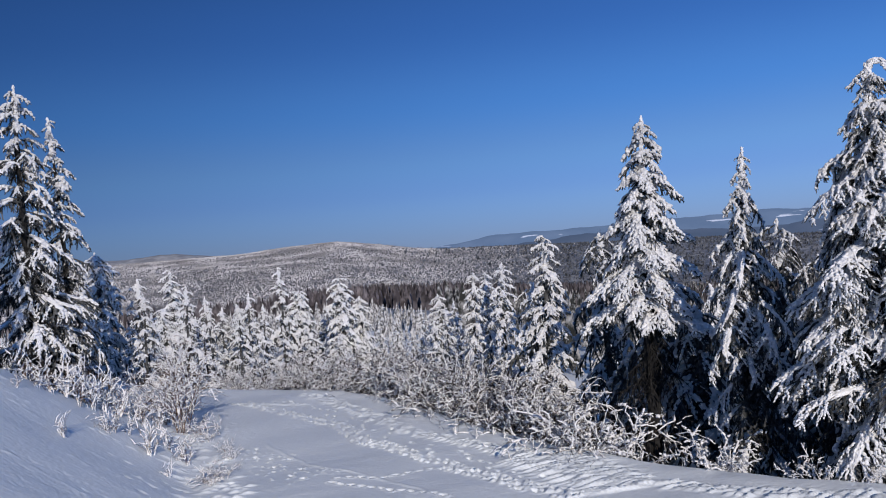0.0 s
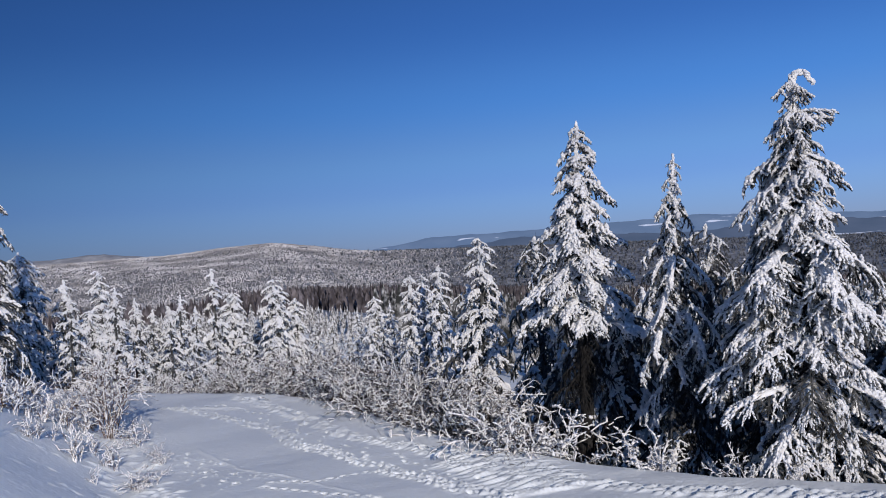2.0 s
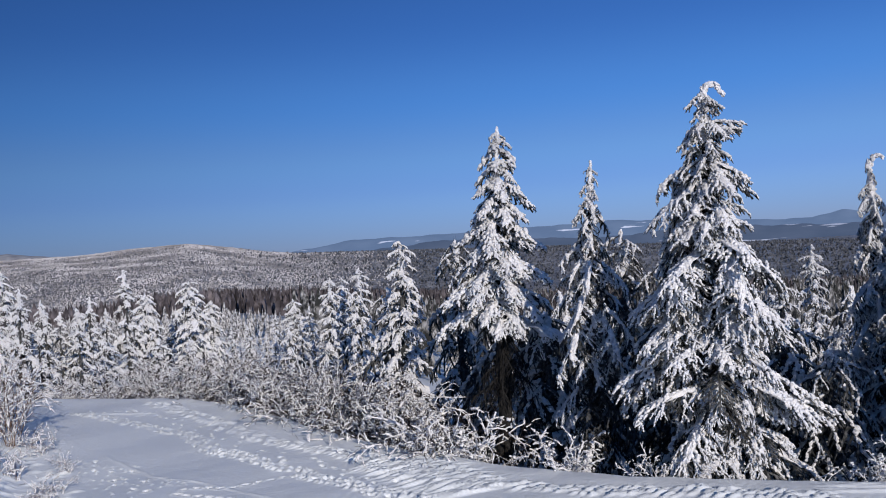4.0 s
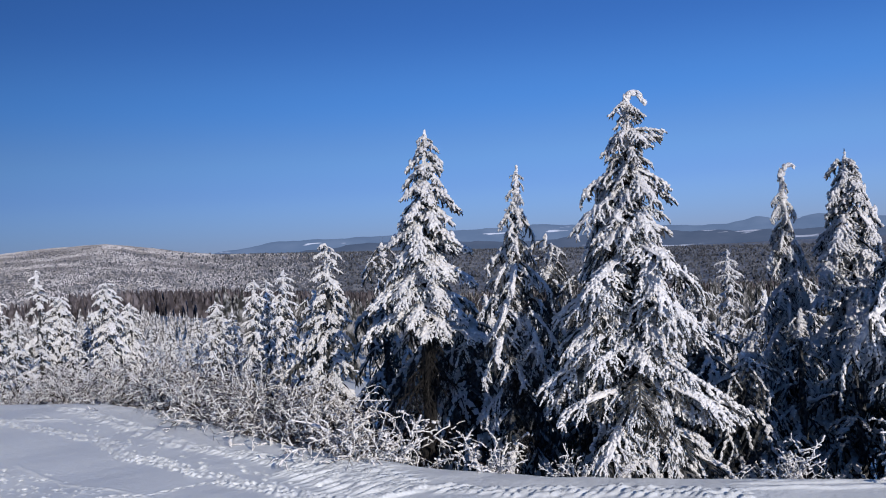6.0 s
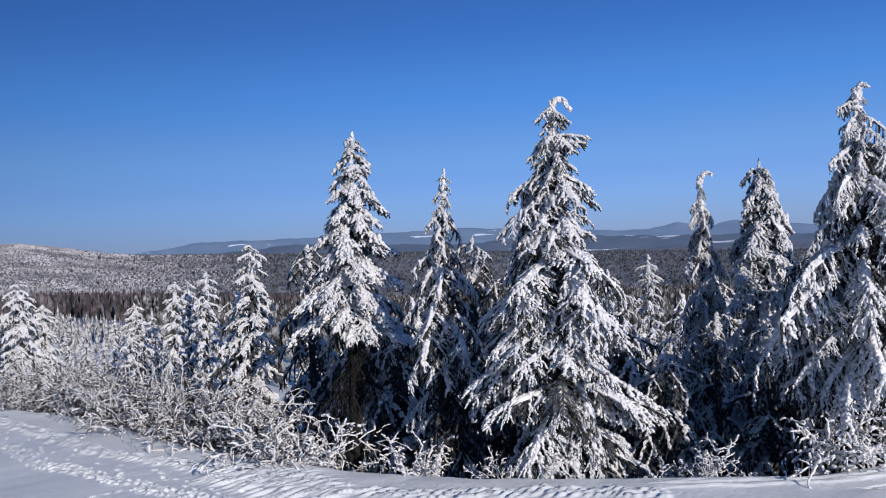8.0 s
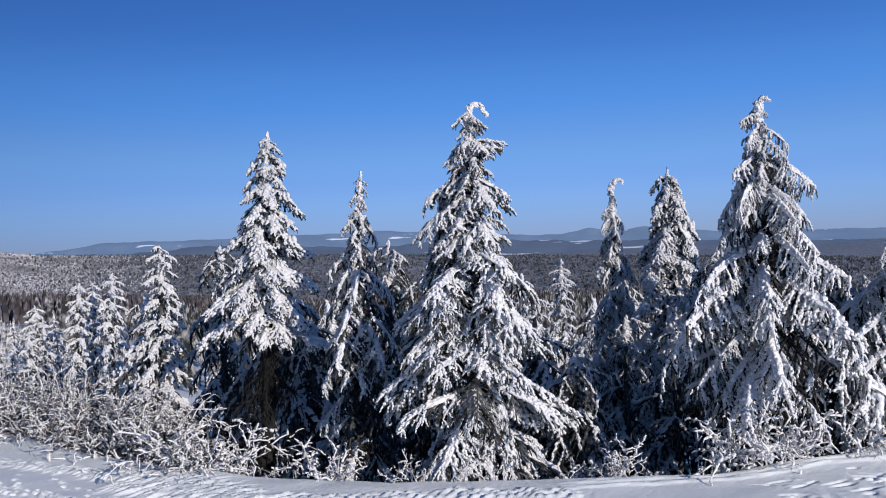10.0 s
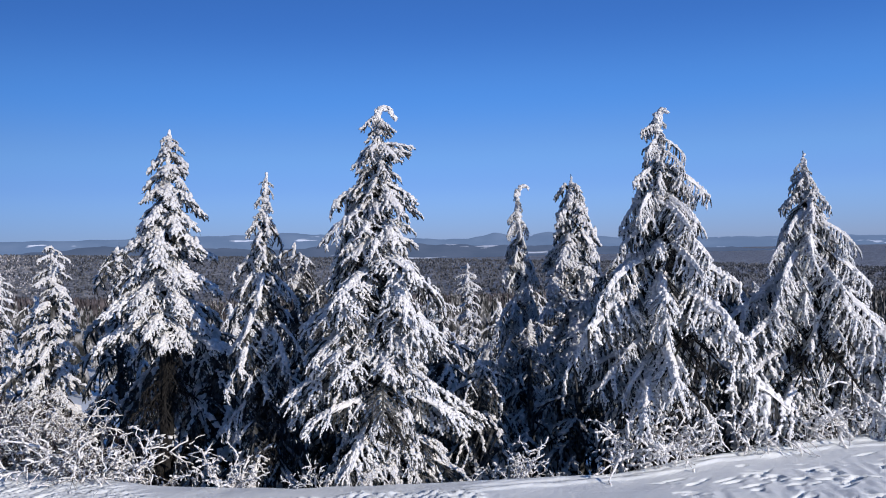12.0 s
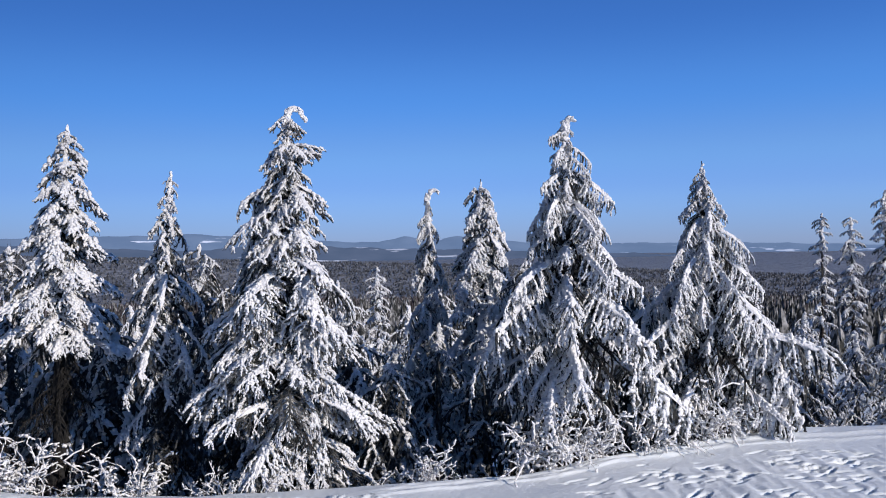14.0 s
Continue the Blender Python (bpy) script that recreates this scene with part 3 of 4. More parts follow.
def style(seed, r, shoots, spread, yaws, hang, fall, bend, subs=1, web=0.0, miss=0.05, needles=6):
    """Boughs of one habit in four sizes: long, middling, short, and plainer ones for the far side."""
    return {
        "long": [make_branch(seed + i, 2.0, r, shoots, spread, yaws, hang, fall, bend, subs, web, miss, needles=needles) for i in range(7)],
        "mid": [make_branch(seed + 10 + i, 1.15, r * 0.95, max(7, int(shoots * 0.65)), spread * 1.12, yaws, hang, fall, bend, min(1, subs), web, miss, needles=needles) for i in range(6)],
        "short": [make_branch(seed + 20 + i, 0.6, r * 0.85, max(5, int(shoots * 0.4)), spread * 1.25, yaws, hang, fall, bend, 0, web * 0.6, miss * 0.5, needles=4) for i in range(6)],
        "back": [make_branch(seed + 30 + i, 1.6, r * 1.1, max(7, int(shoots * 0.5)), spread, yaws, hang, fall, bend, 0, 0.0, miss, gap=1.6, needles=3) for i in range(4)],
    }


PAW = style(600, 0.062, 17, 0.29, (75, 25), (-0.5, -0.05), (0.2, 0.6), (0.25, 0.5), 2, 0.6, 0.06)
FRINGE = style(640, 0.044, 19, 0.31, (75, 25), (-0.7, -0.05), (0.2, 0.6), (0.16, 0.4), 3, 0.5, 0.22, 8)
HANGING = style(680, 0.046, 15, 0.27, (75, 20), (-0.9, -0.2), (0.2, 0.7), (0.2, 0.45), 2, 0.35, 0.4, 8)
TASSELS = style(720, 0.036, 26, 0.25, (82, 35), (-1.8, -0.4), (0.2, 0.6), (0.16, 0.45), 2, 0.35, 0.2, 8)
CLOTTED = style(760, 0.055, 15, 0.3, (75, 25), (-0.7, 0.1), (0.3, 0.8), (0.2, 0.45), 2, 0.35, 0.5, 8)
PLAIN = [make_branch(800 + i, 1.1, 0.068, 8, 0.34, (75, 25), (-0.6, 0.0), (0.3, 0.8), (0.15, 0.4), 0, 0.6, 0.08, gap=1.35, needles=2) for i in range(6)]
COARSE = [make_branch(820 + i, 1.3, 0.125, 6, 0.36, (75, 25), (-0.6, 0.1), (0.3, 0.8), (0.1, 0.35), 0, 0.6, 0.05, gap=1.8, needles=0) for i in range(6)]
SHADY = [make_branch(840 + i, 1.5, 0.07, 7, 0.36, (70, 30), (-0.6, -0.1), (0.3, 0.7), (0.15, 0.3), 0, 0.0, 0.45, gap=1.6, needles=2) for i in range(6)]
DUSK = [make_branch(860 + i, 1.5, 0.06, 9, 0.38, (70, 30), (-0.6, -0.1), (0.3, 0.7), (0.15, 0.3), 0, 0.0, 0.8, gap=1.6, needles=4) for i in range(6)]
BARE = [make_branch(880 + i, 1.0, 0.02, 12, 0.42, (70, 30), (-0.6, -0.1), (0.3, 0.8), (0.2, 0.4), 0, 0.0, 2.0, needles=2) for i in range(3)]


def spruce_plan(seed, height, profile, boughs, pitch, skirt, lean, sway, gaps, fill=0.5):
    """Where each bough of a spruce sits: reach, pitch, turn, foot, width. profile: half-widths down from the tip, by share of the height."""
    rng = np.random.RandomState(seed)

    def mid(h):
        q = h / height
        return np.array([lean[0] * q + sway * math.sin(q * 5 + seed), lean[1] * q + sway * math.cos(q * 4 + seed), h])

    def half(down):
        return float(np.interp(down, profile[0], profile[1]))

    turn = rng.uniform(0, 6)
    rows = []
    for q in np.linspace(0, 1, boughs) ** 0.85:
        q = np.clip(q + rng.normal(0, 0.012), 0, 1)
        h = height * (skirt + (0.985 - skirt) * q)
        p = pitch[1] + (pitch[0] - pitch[1]) * q + rng.normal(0, 0.13)
        # a bough hangs below its foot: take the width where its tip will be
        w = half(1 - h / height + 0.04)
        reach = 1.03 * w / max(0.5, math.cos(p)) * rng.uniform(0.8, 1.12) + 0.10
        if rng.uniform() < gaps:
            reach *= 0.6
        turn += 2.399 + rng.normal(0, 0.25)
        rows.append((reach, p, turn, mid(h), rng.uniform(0.75, 1.1)))
    for k in range(int(boughs * abs(fill))):
        h = height * (rng.uniform(skirt, 0.97) if fill > 0 and k % 3 else rng.uniform(0.64, 0.985))
        p = rng.uniform(-0.55, -0.1)
        rows.append((half(1 - h / height + 0.03) * rng.uniform(0.45, 0.75) + 0.12, p, rng.uniform(0, 6.28), mid(h), rng.uniform(0.9, 1.3)))
    return rows, mid, half, rng


def leader_snow(mid, height, rng, snow, thick, hook=(), az=0.0):
    """Snow plastered on the leader, and on a bent-over tip where there is one (sideways, up)."""
    side = np.array([math.cos(radians(az)), -math.sin(radians(az)), 0])
    tip = mid(height)
    stem = np.array([mid(height * t) for t in np.linspace(0.86, 1.0, 9)])
    for _ in range(2):
        snow.add(*lumpy(stem, thick * 0.85, thick * (0.7 if hook else 0.4), rng, 0.8))
    for _ in range(14):
        q = rng.uniform(0, 0.85)
        p = stem[0] + (stem[-1] - stem[0]) * q
        a = rng.uniform(0, 6.28)
        e = p + np.array([math.cos(a), math.sin(a), rng.uniform(-0.5, 0.3)]) * thick * rng.uniform(1.2, 2.6) * (1.15 - q)
        snow.add(*lumpy(np.array([p, (p + e) / 2 + [0, 0, thick * 0.2], e]), thick * 0.62, thick * 0.45, rng))
    if hook:
        c = np.array([stem[-2]] + [tip + side * dx + np.array([0, 0, dz]) for dx, dz in hook])
        k = np.linspace(0, 1, 4 * len(c))
        c = np.stack([np.interp(k, np.linspace(0, 1, len(c)), c[:, j]) for j in range(3)], 1)
        for _ in range(2):
            snow.add(*lumpy(c, thick * 0.75, thick * 0.55, rng, 0.7))


def trunk_mesh(mid, height, top=0.97):
    c = np.array([mid(height * t) for t in np.linspace(-0.03, top, 14)])
    tv, tf = tube(c, np.linspace(0.022, 0.001, 14) * height * 0.5 + 0.007, 8)
    return mesh_from("trunk", tv, tf, BARK)


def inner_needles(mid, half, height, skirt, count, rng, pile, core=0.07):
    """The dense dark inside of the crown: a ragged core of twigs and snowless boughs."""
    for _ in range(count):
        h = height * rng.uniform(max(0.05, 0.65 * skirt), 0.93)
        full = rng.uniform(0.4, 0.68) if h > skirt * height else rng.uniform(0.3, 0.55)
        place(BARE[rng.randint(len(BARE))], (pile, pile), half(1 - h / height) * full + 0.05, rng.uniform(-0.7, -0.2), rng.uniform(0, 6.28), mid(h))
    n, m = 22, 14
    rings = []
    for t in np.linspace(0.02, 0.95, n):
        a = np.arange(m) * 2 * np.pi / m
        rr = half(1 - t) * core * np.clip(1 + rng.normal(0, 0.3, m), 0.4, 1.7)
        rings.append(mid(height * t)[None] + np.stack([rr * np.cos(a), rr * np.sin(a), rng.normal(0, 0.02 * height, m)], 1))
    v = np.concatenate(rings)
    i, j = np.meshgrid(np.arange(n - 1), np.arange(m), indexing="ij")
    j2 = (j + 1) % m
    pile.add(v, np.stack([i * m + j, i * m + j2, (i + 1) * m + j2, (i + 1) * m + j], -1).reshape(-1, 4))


FAT = ([0, 0.03, 0.08, 0.16, 0.3, 0.6, 1.0], [0.2, 0.34, 0.52, 0.74, 0.92, 1.0, 1.0])
CONE = ([0, 0.05, 0.15, 0.3, 0.5, 0.75, 1.0], [0.14, 0.26, 0.46, 0.66, 0.85, 1.0, 0.98])


def scaled(profile, radius):
    return profile[0], [w * radius for w in profile[1]]


def make_spruce(seed, height, radius, boughs, kit, small, pitch=(-0.4, -0.5), skirt=0.06, lean=(0, 0), sway=0.0, gaps=0.12, inner=0.4, profile=CONE):
    """Meshes of one slim spruce with its base at the origin: trunk, crown, snow."""
    rows, mid, half, rng = spruce_plan(seed, height, scaled(profile, radius), boughs, pitch, skirt, lean, sway, gaps, 0.3)
    snow, green = Pile(), Pile()
    for reach, p, turn, foot, wide in rows:
        lib = kit if reach > 0.3 * radius else small
        place(lib[rng.randint(len(lib))], (snow, green), reach, p, turn, foot, wide)
    inner_needles(mid, half, height, skirt, int(boughs * inner), rng, green)
    leader_snow(mid, height * 0.985, rng, snow, 0.08 + 0.03 * radius)
    return [("trunk", trunk_mesh(mid, height)), ("crown", mesh_from("crown", *green.arrays(), NEEDLES, False)), ("snow", mesh_from("snow", *snow.arrays(), SNOW_TREE, False))]


def kit_meshes(kit):
    """The boughs of a habit as meshes, made once and shared."""
    if "meshes" not in kit:
        kit["meshes"] = {size: [(mesh_from("bough", *g, NEEDLES, False), mesh_from("snow", *w, SNOW_TREE)) for w, g in kit[size]] for size in ("long", "mid", "short", "back")}
    return kit["meshes"]


def big_spruce(seed, az, r, height, profile, boughs, kit, pitch, skirt, lean, gaps, label, group, hook=(), extra=(), fill=0.5, bare=0.25):
    """A spruce whose boughs are parts of their own, each with its load of snow."""
    rows, mid, half, rng = spruce_plan(seed, height, profile, boughs, pitch, skirt, lean, 0.06, gaps, fill)
    green, snow = Pile(), Pile()
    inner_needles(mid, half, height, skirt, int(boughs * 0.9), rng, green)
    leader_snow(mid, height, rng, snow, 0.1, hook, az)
    root = stand("spruce", [("trunk", trunk_mesh(mid, height, 1.012 if az > 38 and not hook else 0.97)), ("crown", mesh_from("crown", *green.arrays(), SHADED_TWIGS, False)), ("snow", mesh_from("snow", *snow.arrays(), SNOW_TREE, False))], az, r, label, "tree", group)
    # single boughs that stand out: drop from the tip, length, turn from the sideways direction, pitch, width
    rows = rows + [(ln, pt, radians(-az) + tn, mid(height - dz), wd) for dz, ln, tn, pt, wd in extra]
    meshes = kit_meshes(kit)
    open_side = math.atan2(-root.location.y, -root.location.x)
    for reach, p, turn, foot, wide in rows:
        # the boughs over the trail are kept short by passers-by
        if foot[2] < 0.55 * height:
            reach *= 1 - 0.32 * max(0, math.cos(turn - open_side))
        lib = meshes["long" if reach > 1.45 else "mid" if reach > 0.8 else "short"]
        if reach > 0.8 and math.cos(turn - open_side) < -0.6:
            lib = meshes["back"]
        me, sn = lib[rng.randint(len(lib))]
        b = part("bough", me, root)
        b.matrix_basis = Matrix.Translation(foot) @ Matrix.Rotation(turn, 4, "Z") @ Matrix.Rotation(-p, 4, "Y") @ Matrix.Diagonal((reach, reach * wide, reach, 1))
        # low in the crown some boughs have shaken off their load
        if rng.uniform() > bare * smoothstep(0.72, 0.35, foot[2] / height):
            tagged(part("snow", sn, b), kind="stuff")
    return root


def stand(name, parts, az, r, label, category, group="", turn=0.0, scale=1.0, sink=0.05):
    x, y = at(az, r)
    root = new(name)
    root.empty_display_size = 0.3
    root.matrix_basis = Matrix.Translation((x, y, ground_z(az, r) - sink)) @ Matrix.Rotation(turn, 4, "Z") @ Matrix.Diagonal((scale, scale, scale, 1))
    for pn, me in parts:
        p = part(pn, me, root)
        if pn == "snow":
            tagged(p, kind="stuff")
    tagged(root, label, category, group)
    return root


def top_height(az, r, el):
    """Height a tree needs for its tip to stand at an elevation."""
    return 5.5 + r * math.tan(radians(el)) - ground_z(az, r) + 0.05


P_PADS = ([0, 0.06, 0.14, 0.22, 0.34, 0.44, 0.55, 0.66, 0.77, 1], [0.1, 0.3, 0.65, 0.95, 1.1, 1.45, 1.95, 2.2, 2.1, 1.9])
P_NARROW = ([0, 0.07, 0.13, 0.22, 0.33, 0.47, 0.62, 0.76, 1], [0.05, 0.14, 0.3, 0.65, 0.9, 1.1, 1.3, 1.45, 1.4])
P_FULL = ([0, 0.03, 0.06, 0.12, 0.19, 0.27, 0.34, 0.44, 0.57, 0.66, 0.78, 1], [0.14, 0.24, 0.4, 0.68, 1.0, 1.3, 1.58, 1.85, 2.1, 2.25, 2.35, 2.4])
P_SLIM = ([0, 0.08, 0.16, 0.25, 0.38, 0.55, 0.75, 1], [0.08, 0.25, 0.55, 0.72, 0.85, 1.05, 1.3, 1.3])
P_DARK = ([0, 0.07, 0.16, 0.24, 0.37, 0.5, 0.67, 1], [0.1, 0.45, 0.78, 0.95, 1.1, 1.25, 1.5, 1.6])
P_LONG = ([0, 0.08, 0.18, 0.22, 0.28, 0.36, 0.45, 0.57, 0.7, 0.82, 1], [0.08, 0.5, 0.85, 1.05, 1.5, 1.75, 2.25, 2.6, 2.9, 3.0, 2.6])
P_BROAD = ([0, 0.08, 0.18, 0.24, 0.33, 0.43, 0.55, 0.68, 0.85, 1], [0.08, 0.26, 0.95, 1.1, 1.5, 2.1, 2.8, 3.3, 3.5, 3.2])
P_CLOT = ([0, 0.06, 0.15, 0.3, 0.5, 0.75, 1], [0.3, 0.6, 0.9, 1.4, 2.2, 2.9, 2.8])
P_CLOT2 = ([0, 0.06, 0.15, 0.3, 0.5, 0.75, 1], [0.06, 0.25, 0.6, 1.0, 1.6, 2.3, 2.4])
NEAR = [
    # az of base, distance, tip azimuth, tip elevation, profile, size, boughs, kit, pitch, skirt, gaps, label, bent tip, odd boughs
    (12.9, 26.2, 14.03, 7.64, P_PADS, 1.12, 66, PAW, (-0.3, -0.22), 0.47, 0.15, "tall spruce with broad pads of snow on its boughs", (), ()),
    (19.2, 23.5, 20.0, 4.86, P_NARROW, 1.2, 80, HANGING, (-0.5, -0.65), 0.08, 0.25, "narrow spruce with hanging snow-hung boughs in shade", (), ()),
    (27.3, 21.0, 27.42, 9.0, P_FULL, 1.03, 104, FRINGE, (-0.42, -0.16), 0.09, 0.32, "tall full spruce thick with snow, its tip bent over",
     ((0.1, 0.04), (0.24, 0.05), (0.37, -0.04), (0.45, -0.22)), ((0.9, 0.9, 0.0, 0.15, 0.9), (1.0, 0.85, 0.25, 0.05, 0.9), (1.05, 0.8, -0.2, 0.1, 0.9), (1.7, 1.4, 3.1, -0.4, 0.8), (1.9, 1.3, 2.8, -0.5, 0.8), (2.1, 1.25, 3.4, -0.6, 0.8), (6.3, 2.6, -0.9, -0.6, 0.5))),
    (36.9, 30.0, 36.85, 3.38, P_SLIM, 1.2, 60, TASSELS, (-0.6, -0.75), 0.3, 0.2, "slim spruce with drooping snow-covered boughs", ((0.1, 0.1), (0.3, 0.12), (0.38, 0.05)), ()),
    (40.7, 29.5, 40.53, 4.06, P_DARK, 1.4, 74, PAW, (-0.65, -0.7), 0.3, 0.1, "dark spruce half in shade with snow-packed crown", (), ()),
    (46.2, 22.6, 46.28, 8.05, P_LONG, 1.18, 70, TASSELS, (-0.4, -0.28), 0.29, 0.34, "tall spruce with long drooping snow-laden boughs",
     ((0.12, 0.06), (0.26, 0.0)), ((1.25, 1.75, 0.0, -0.55, 0.8), (1.35, 1.5, 0.2, -0.6, 0.8), (1.4, 1.35, 3.1, -0.8, 0.8), (5.5, 2.9, 3.4, -0.55, 0.8), (5.9, 2.7, 3.9, -0.5, 0.8), (3.4, 1.8, 0.2, -0.25, 0.8))),
    (55.9, 26.2, 55.10, 4.88, P_BROAD, 1.18, 70, TASSELS, (-0.5, -0.34), 0.2, 0.3, "broad spruce with long sloping boughs under heavy snow",
     (), ((5.3, 3.8, -0.2, -0.6, 0.6), (4.2, 3.1, -0.1, -0.55, 0.65), (5.0, 2.9, -1.5, -0.5, 0.7))),
    (-25.9, 33.0, -26.23, 11.87, P_CLOT, 0.8, 84, CLOTTED, (-0.15, -0.3), 0.07, 0.2, "tall dense spruce with clotted snow beside the bank", (), ()),
    # Unseen spruce, added only to throw shade on the spruces by the bank.
    (-46.5, 15.0, -46.5, 33.0, P_CLOT2, 1.0, 60, CLOTTED, (-0.4, -0.45), 0.07, 0.2, "unseen spruce added to shade the spruces beside the bank", (), ()),
    (-23.8, 34.0, -24.44, 9.99, P_CLOT2, 0.68, 66, CLOTTED, (-0.2, -0.3), 0.07, 0.2, "spruce with clotted snow leaning on its taller neighbour", (), ()),
]
for i, (a, r, ta, te, prof, size, nb, kit, pt, sk, gp, lab, hook, odd) in enumerate(NEAR):
    x0, y0 = at(a, r)
    x1, y1 = at(ta, r)
    big_spruce(20 + i, a, r, top_height(a, r, te), scaled(prof, size), nb, kit, pt, sk, (x1 - x0, y1 - y0), gp, lab, "spruces beside the trail", hook, odd, -0.6 if kit is PAW else 0.45, 0.35 if kit is HANGING else 0.0 if kit is PAW or kit is TASSELS else 0.06)

# slimmer spruces farther down the slope
SLIM = [(6.6, 29.5, 6.77, 0.54, 0.8), (33.4, 46, 33.39, -1.31, 0.8), (62.1, 42, 62.09, 1.73, 0.6), (63.8, 40, 63.76, 1.47, 0.62),
        (65.9, 38, 65.65, 3.08, 0.75), (3.9, 50, 3.95, -1.15, 0.85), (1.7, 52, 1.95, -1.68, 0.8), (2.9, 54, 2.79, -1.75, 0.8), (-0.5, 58, -0.47, -2.95, 0.8),
        (-7.1, 58, -7.05, -1.32, 1.2), (-5.7, 60, -5.76, -2.70, 0.95), (-9.9, 64, -9.86, -1.92, 1.05), (-13.7, 56, -13.7, -2.81, 0.95), (-22.3, 48, -22.4, 1.62, 1.25),
        (-17.9, 70, -17.92, 0.17, 1.1), (-18.5, 46, -18.47, -2.34, 0.85)]
for i, (a, r, ta, te, rad) in enumerate(SLIM):
    hgt = top_height(a, r, te)
    x0, y0 = at(a, r)
    x1, y1 = at(ta, r)
    stand("spruce", make_spruce(60 + i, hgt, rad * 1.05, 62, PLAIN, PLAIN, (-0.25, -0.35), 0.12, (x1 - x0, y1 - y0), 0.08, inner=0.15, profile=FAT), a, r, "slim snow-covered spruce on the slope below the trail", "tree", "spruces down the slope")


# the dense stand behind: a few grown forms set out again and again
SIZES = [(7.0, 1.7), (6.0, 1.7), (5.0, 1.3), (8.0, 1.9)]


def forms_of(kit, seed, az, label, group, slim=1.0):
    made = []
    for i, (h, rad) in enumerate(SIZES):
        made.append(stand("spruce", make_spruce(seed + i, h, rad * slim, 22, kit, kit, (-0.35, -0.4), 0.03, (0, 0), 0.05, inner=0.12), az + 3 * i, 48 + 3 * i, label, "tree", group))
    return made


def set_out(form, a, r, sc, rng):
    x, y = at(a, r)
    return copy_thing(form, Matrix.Translation((x, y, ground_z(a, r) - 0.05)) @ Matrix.Rotation(rng.uniform(0, 6), 4, "Z") @ Matrix.Diagonal((sc, sc, sc, 1)))


for a, r, te, rad in ((10.7, 33.0, 0.45, 1.6), (21.8, 27.5, 0.35, 1.7), (24.0, 26.0, -2.0, 1.6), (43.5, 27.0, -1.0, 1.9), (16.5, 27.0, -5.0, 2.0), (31.5, 26.0, -6.0, 1.8), (34.0, 24.5, -8.0, 1.5), (50.5, 27.5, -3.0, 2.2), (13.6, 29.0, -4.0, 2.0)):
    stand("spruce", make_spruce(int(950 + 10 * a), top_height(a, r, te), rad, 44, DUSK, DUSK, (-0.5, -0.6), 0.05, (0, 0), 0.05, inner=0.5, profile=FAT), a, r, "shaded spruce standing behind its brighter neighbours", "tree", "spruces in the stand")
rng = np.random.RandomState(31)
shady = forms_of(SHADY, 900, 15, "dark spruce with a little snow in the dense stand", "spruces in the stand")
for i in range(46):
    a, r = rng.uniform(6, 70), rng.uniform(26, 60)
    r = max(r, np.interp(a, EDGE_AZ, EDGE_R) + 6)
    tip = rng.uniform(-8.0, -2.5) if r < 40 else rng.uniform(-5.0, -1.8)
    set_out(shady[i % 4], a, r, float(np.clip((5.5 + r * math.tan(radians(tip)) - ground_z(a, r)) / SIZES[i % 4][0], 0.45, 1.4)), rng)
for i in range(16):
    a, r = rng.uniform(57, 73), rng.uniform(32, 48)
    set_out(shady[i % 4], a, r, float(np.clip((5.5 + r * math.tan(radians(rng.uniform(-7.0, -3.0))) - ground_z(a, r)) / SIZES[i % 4][0], 0.45, 1.4)), rng)
young = forms_of(COARSE, 920, -20, "young snow-plastered spruce among frosted saplings", "young spruces on the slope", 0.62)
for i in range(156):
    a, r = rng.uniform(-28, 5), rng.uniform(46, 110)
    tip = rng.uniform(-6.0, -3.1) if a > -13 else rng.uniform(-5.0, -1.6)
    if i >= 140:
        a, r, tip = rng.uniform(-24, -12), rng.uniform(43, 62), rng.uniform(-3.6, -0.9)
    elif i >= 112:
        a, r, tip = rng.uniform(-13, 4.5), rng.uniform(55, 100), rng.uniform(-6.0, -4.2)
    set_out(young[i % 4], a, r, float(np.clip((5.5 + r * math.tan(radians(tip)) - ground_z(a, r)) / SIZES[i % 4][0], 0.25, 0.8)), rng)


# ---------- bushes ----------
def segments_tubes(p0, p1, r0, r1, sides):
    """Many straight twigs at once."""
    d = p1 - p0
    ln = np.linalg.norm(d, axis=1)[:, None] + 1e-9
    d = d / ln
    ref = np.where(np.abs(d[:, 2:3]) > 0.9, np.array([[1.0, 0, 0]]), np.array([[0, 0, 1.0]]))
    s = np.cross(d, ref)
    s /= np.linalg.norm(s, axis=1)[:, None]
    u = np.cross(s, d)
    a = np.arange(sides) * 2 * np.pi / sides
    ring = np.cos(a)[None, :, None] * s[:, None] + np.sin(a)[None, :, None] * u[:, None]
    v = np.concatenate([p0[:, None] + ring * r0[:, None, None], p1[:, None] + ring * r1[:, None, None]], 1)
    n = len(p0)
    j = np.arange(sides)
    q = np.stack([j, (j + 1) % sides, sides + (j + 1) % sides, sides + j], -1)
    if sides == 3:
        ends = np.array([[2, 1, 0, 0], [3, 4, 5, 5]])
    else:
        ends = np.array([[3, 2, 1, 0], [4, 5, 6, 7]])
    q = np.concatenate([q, ends])
    f = (q[None] + (np.arange(n) * 2 * sides)[:, None, None]).reshape(-1, 4)
    return v.reshape(-1, 3), f


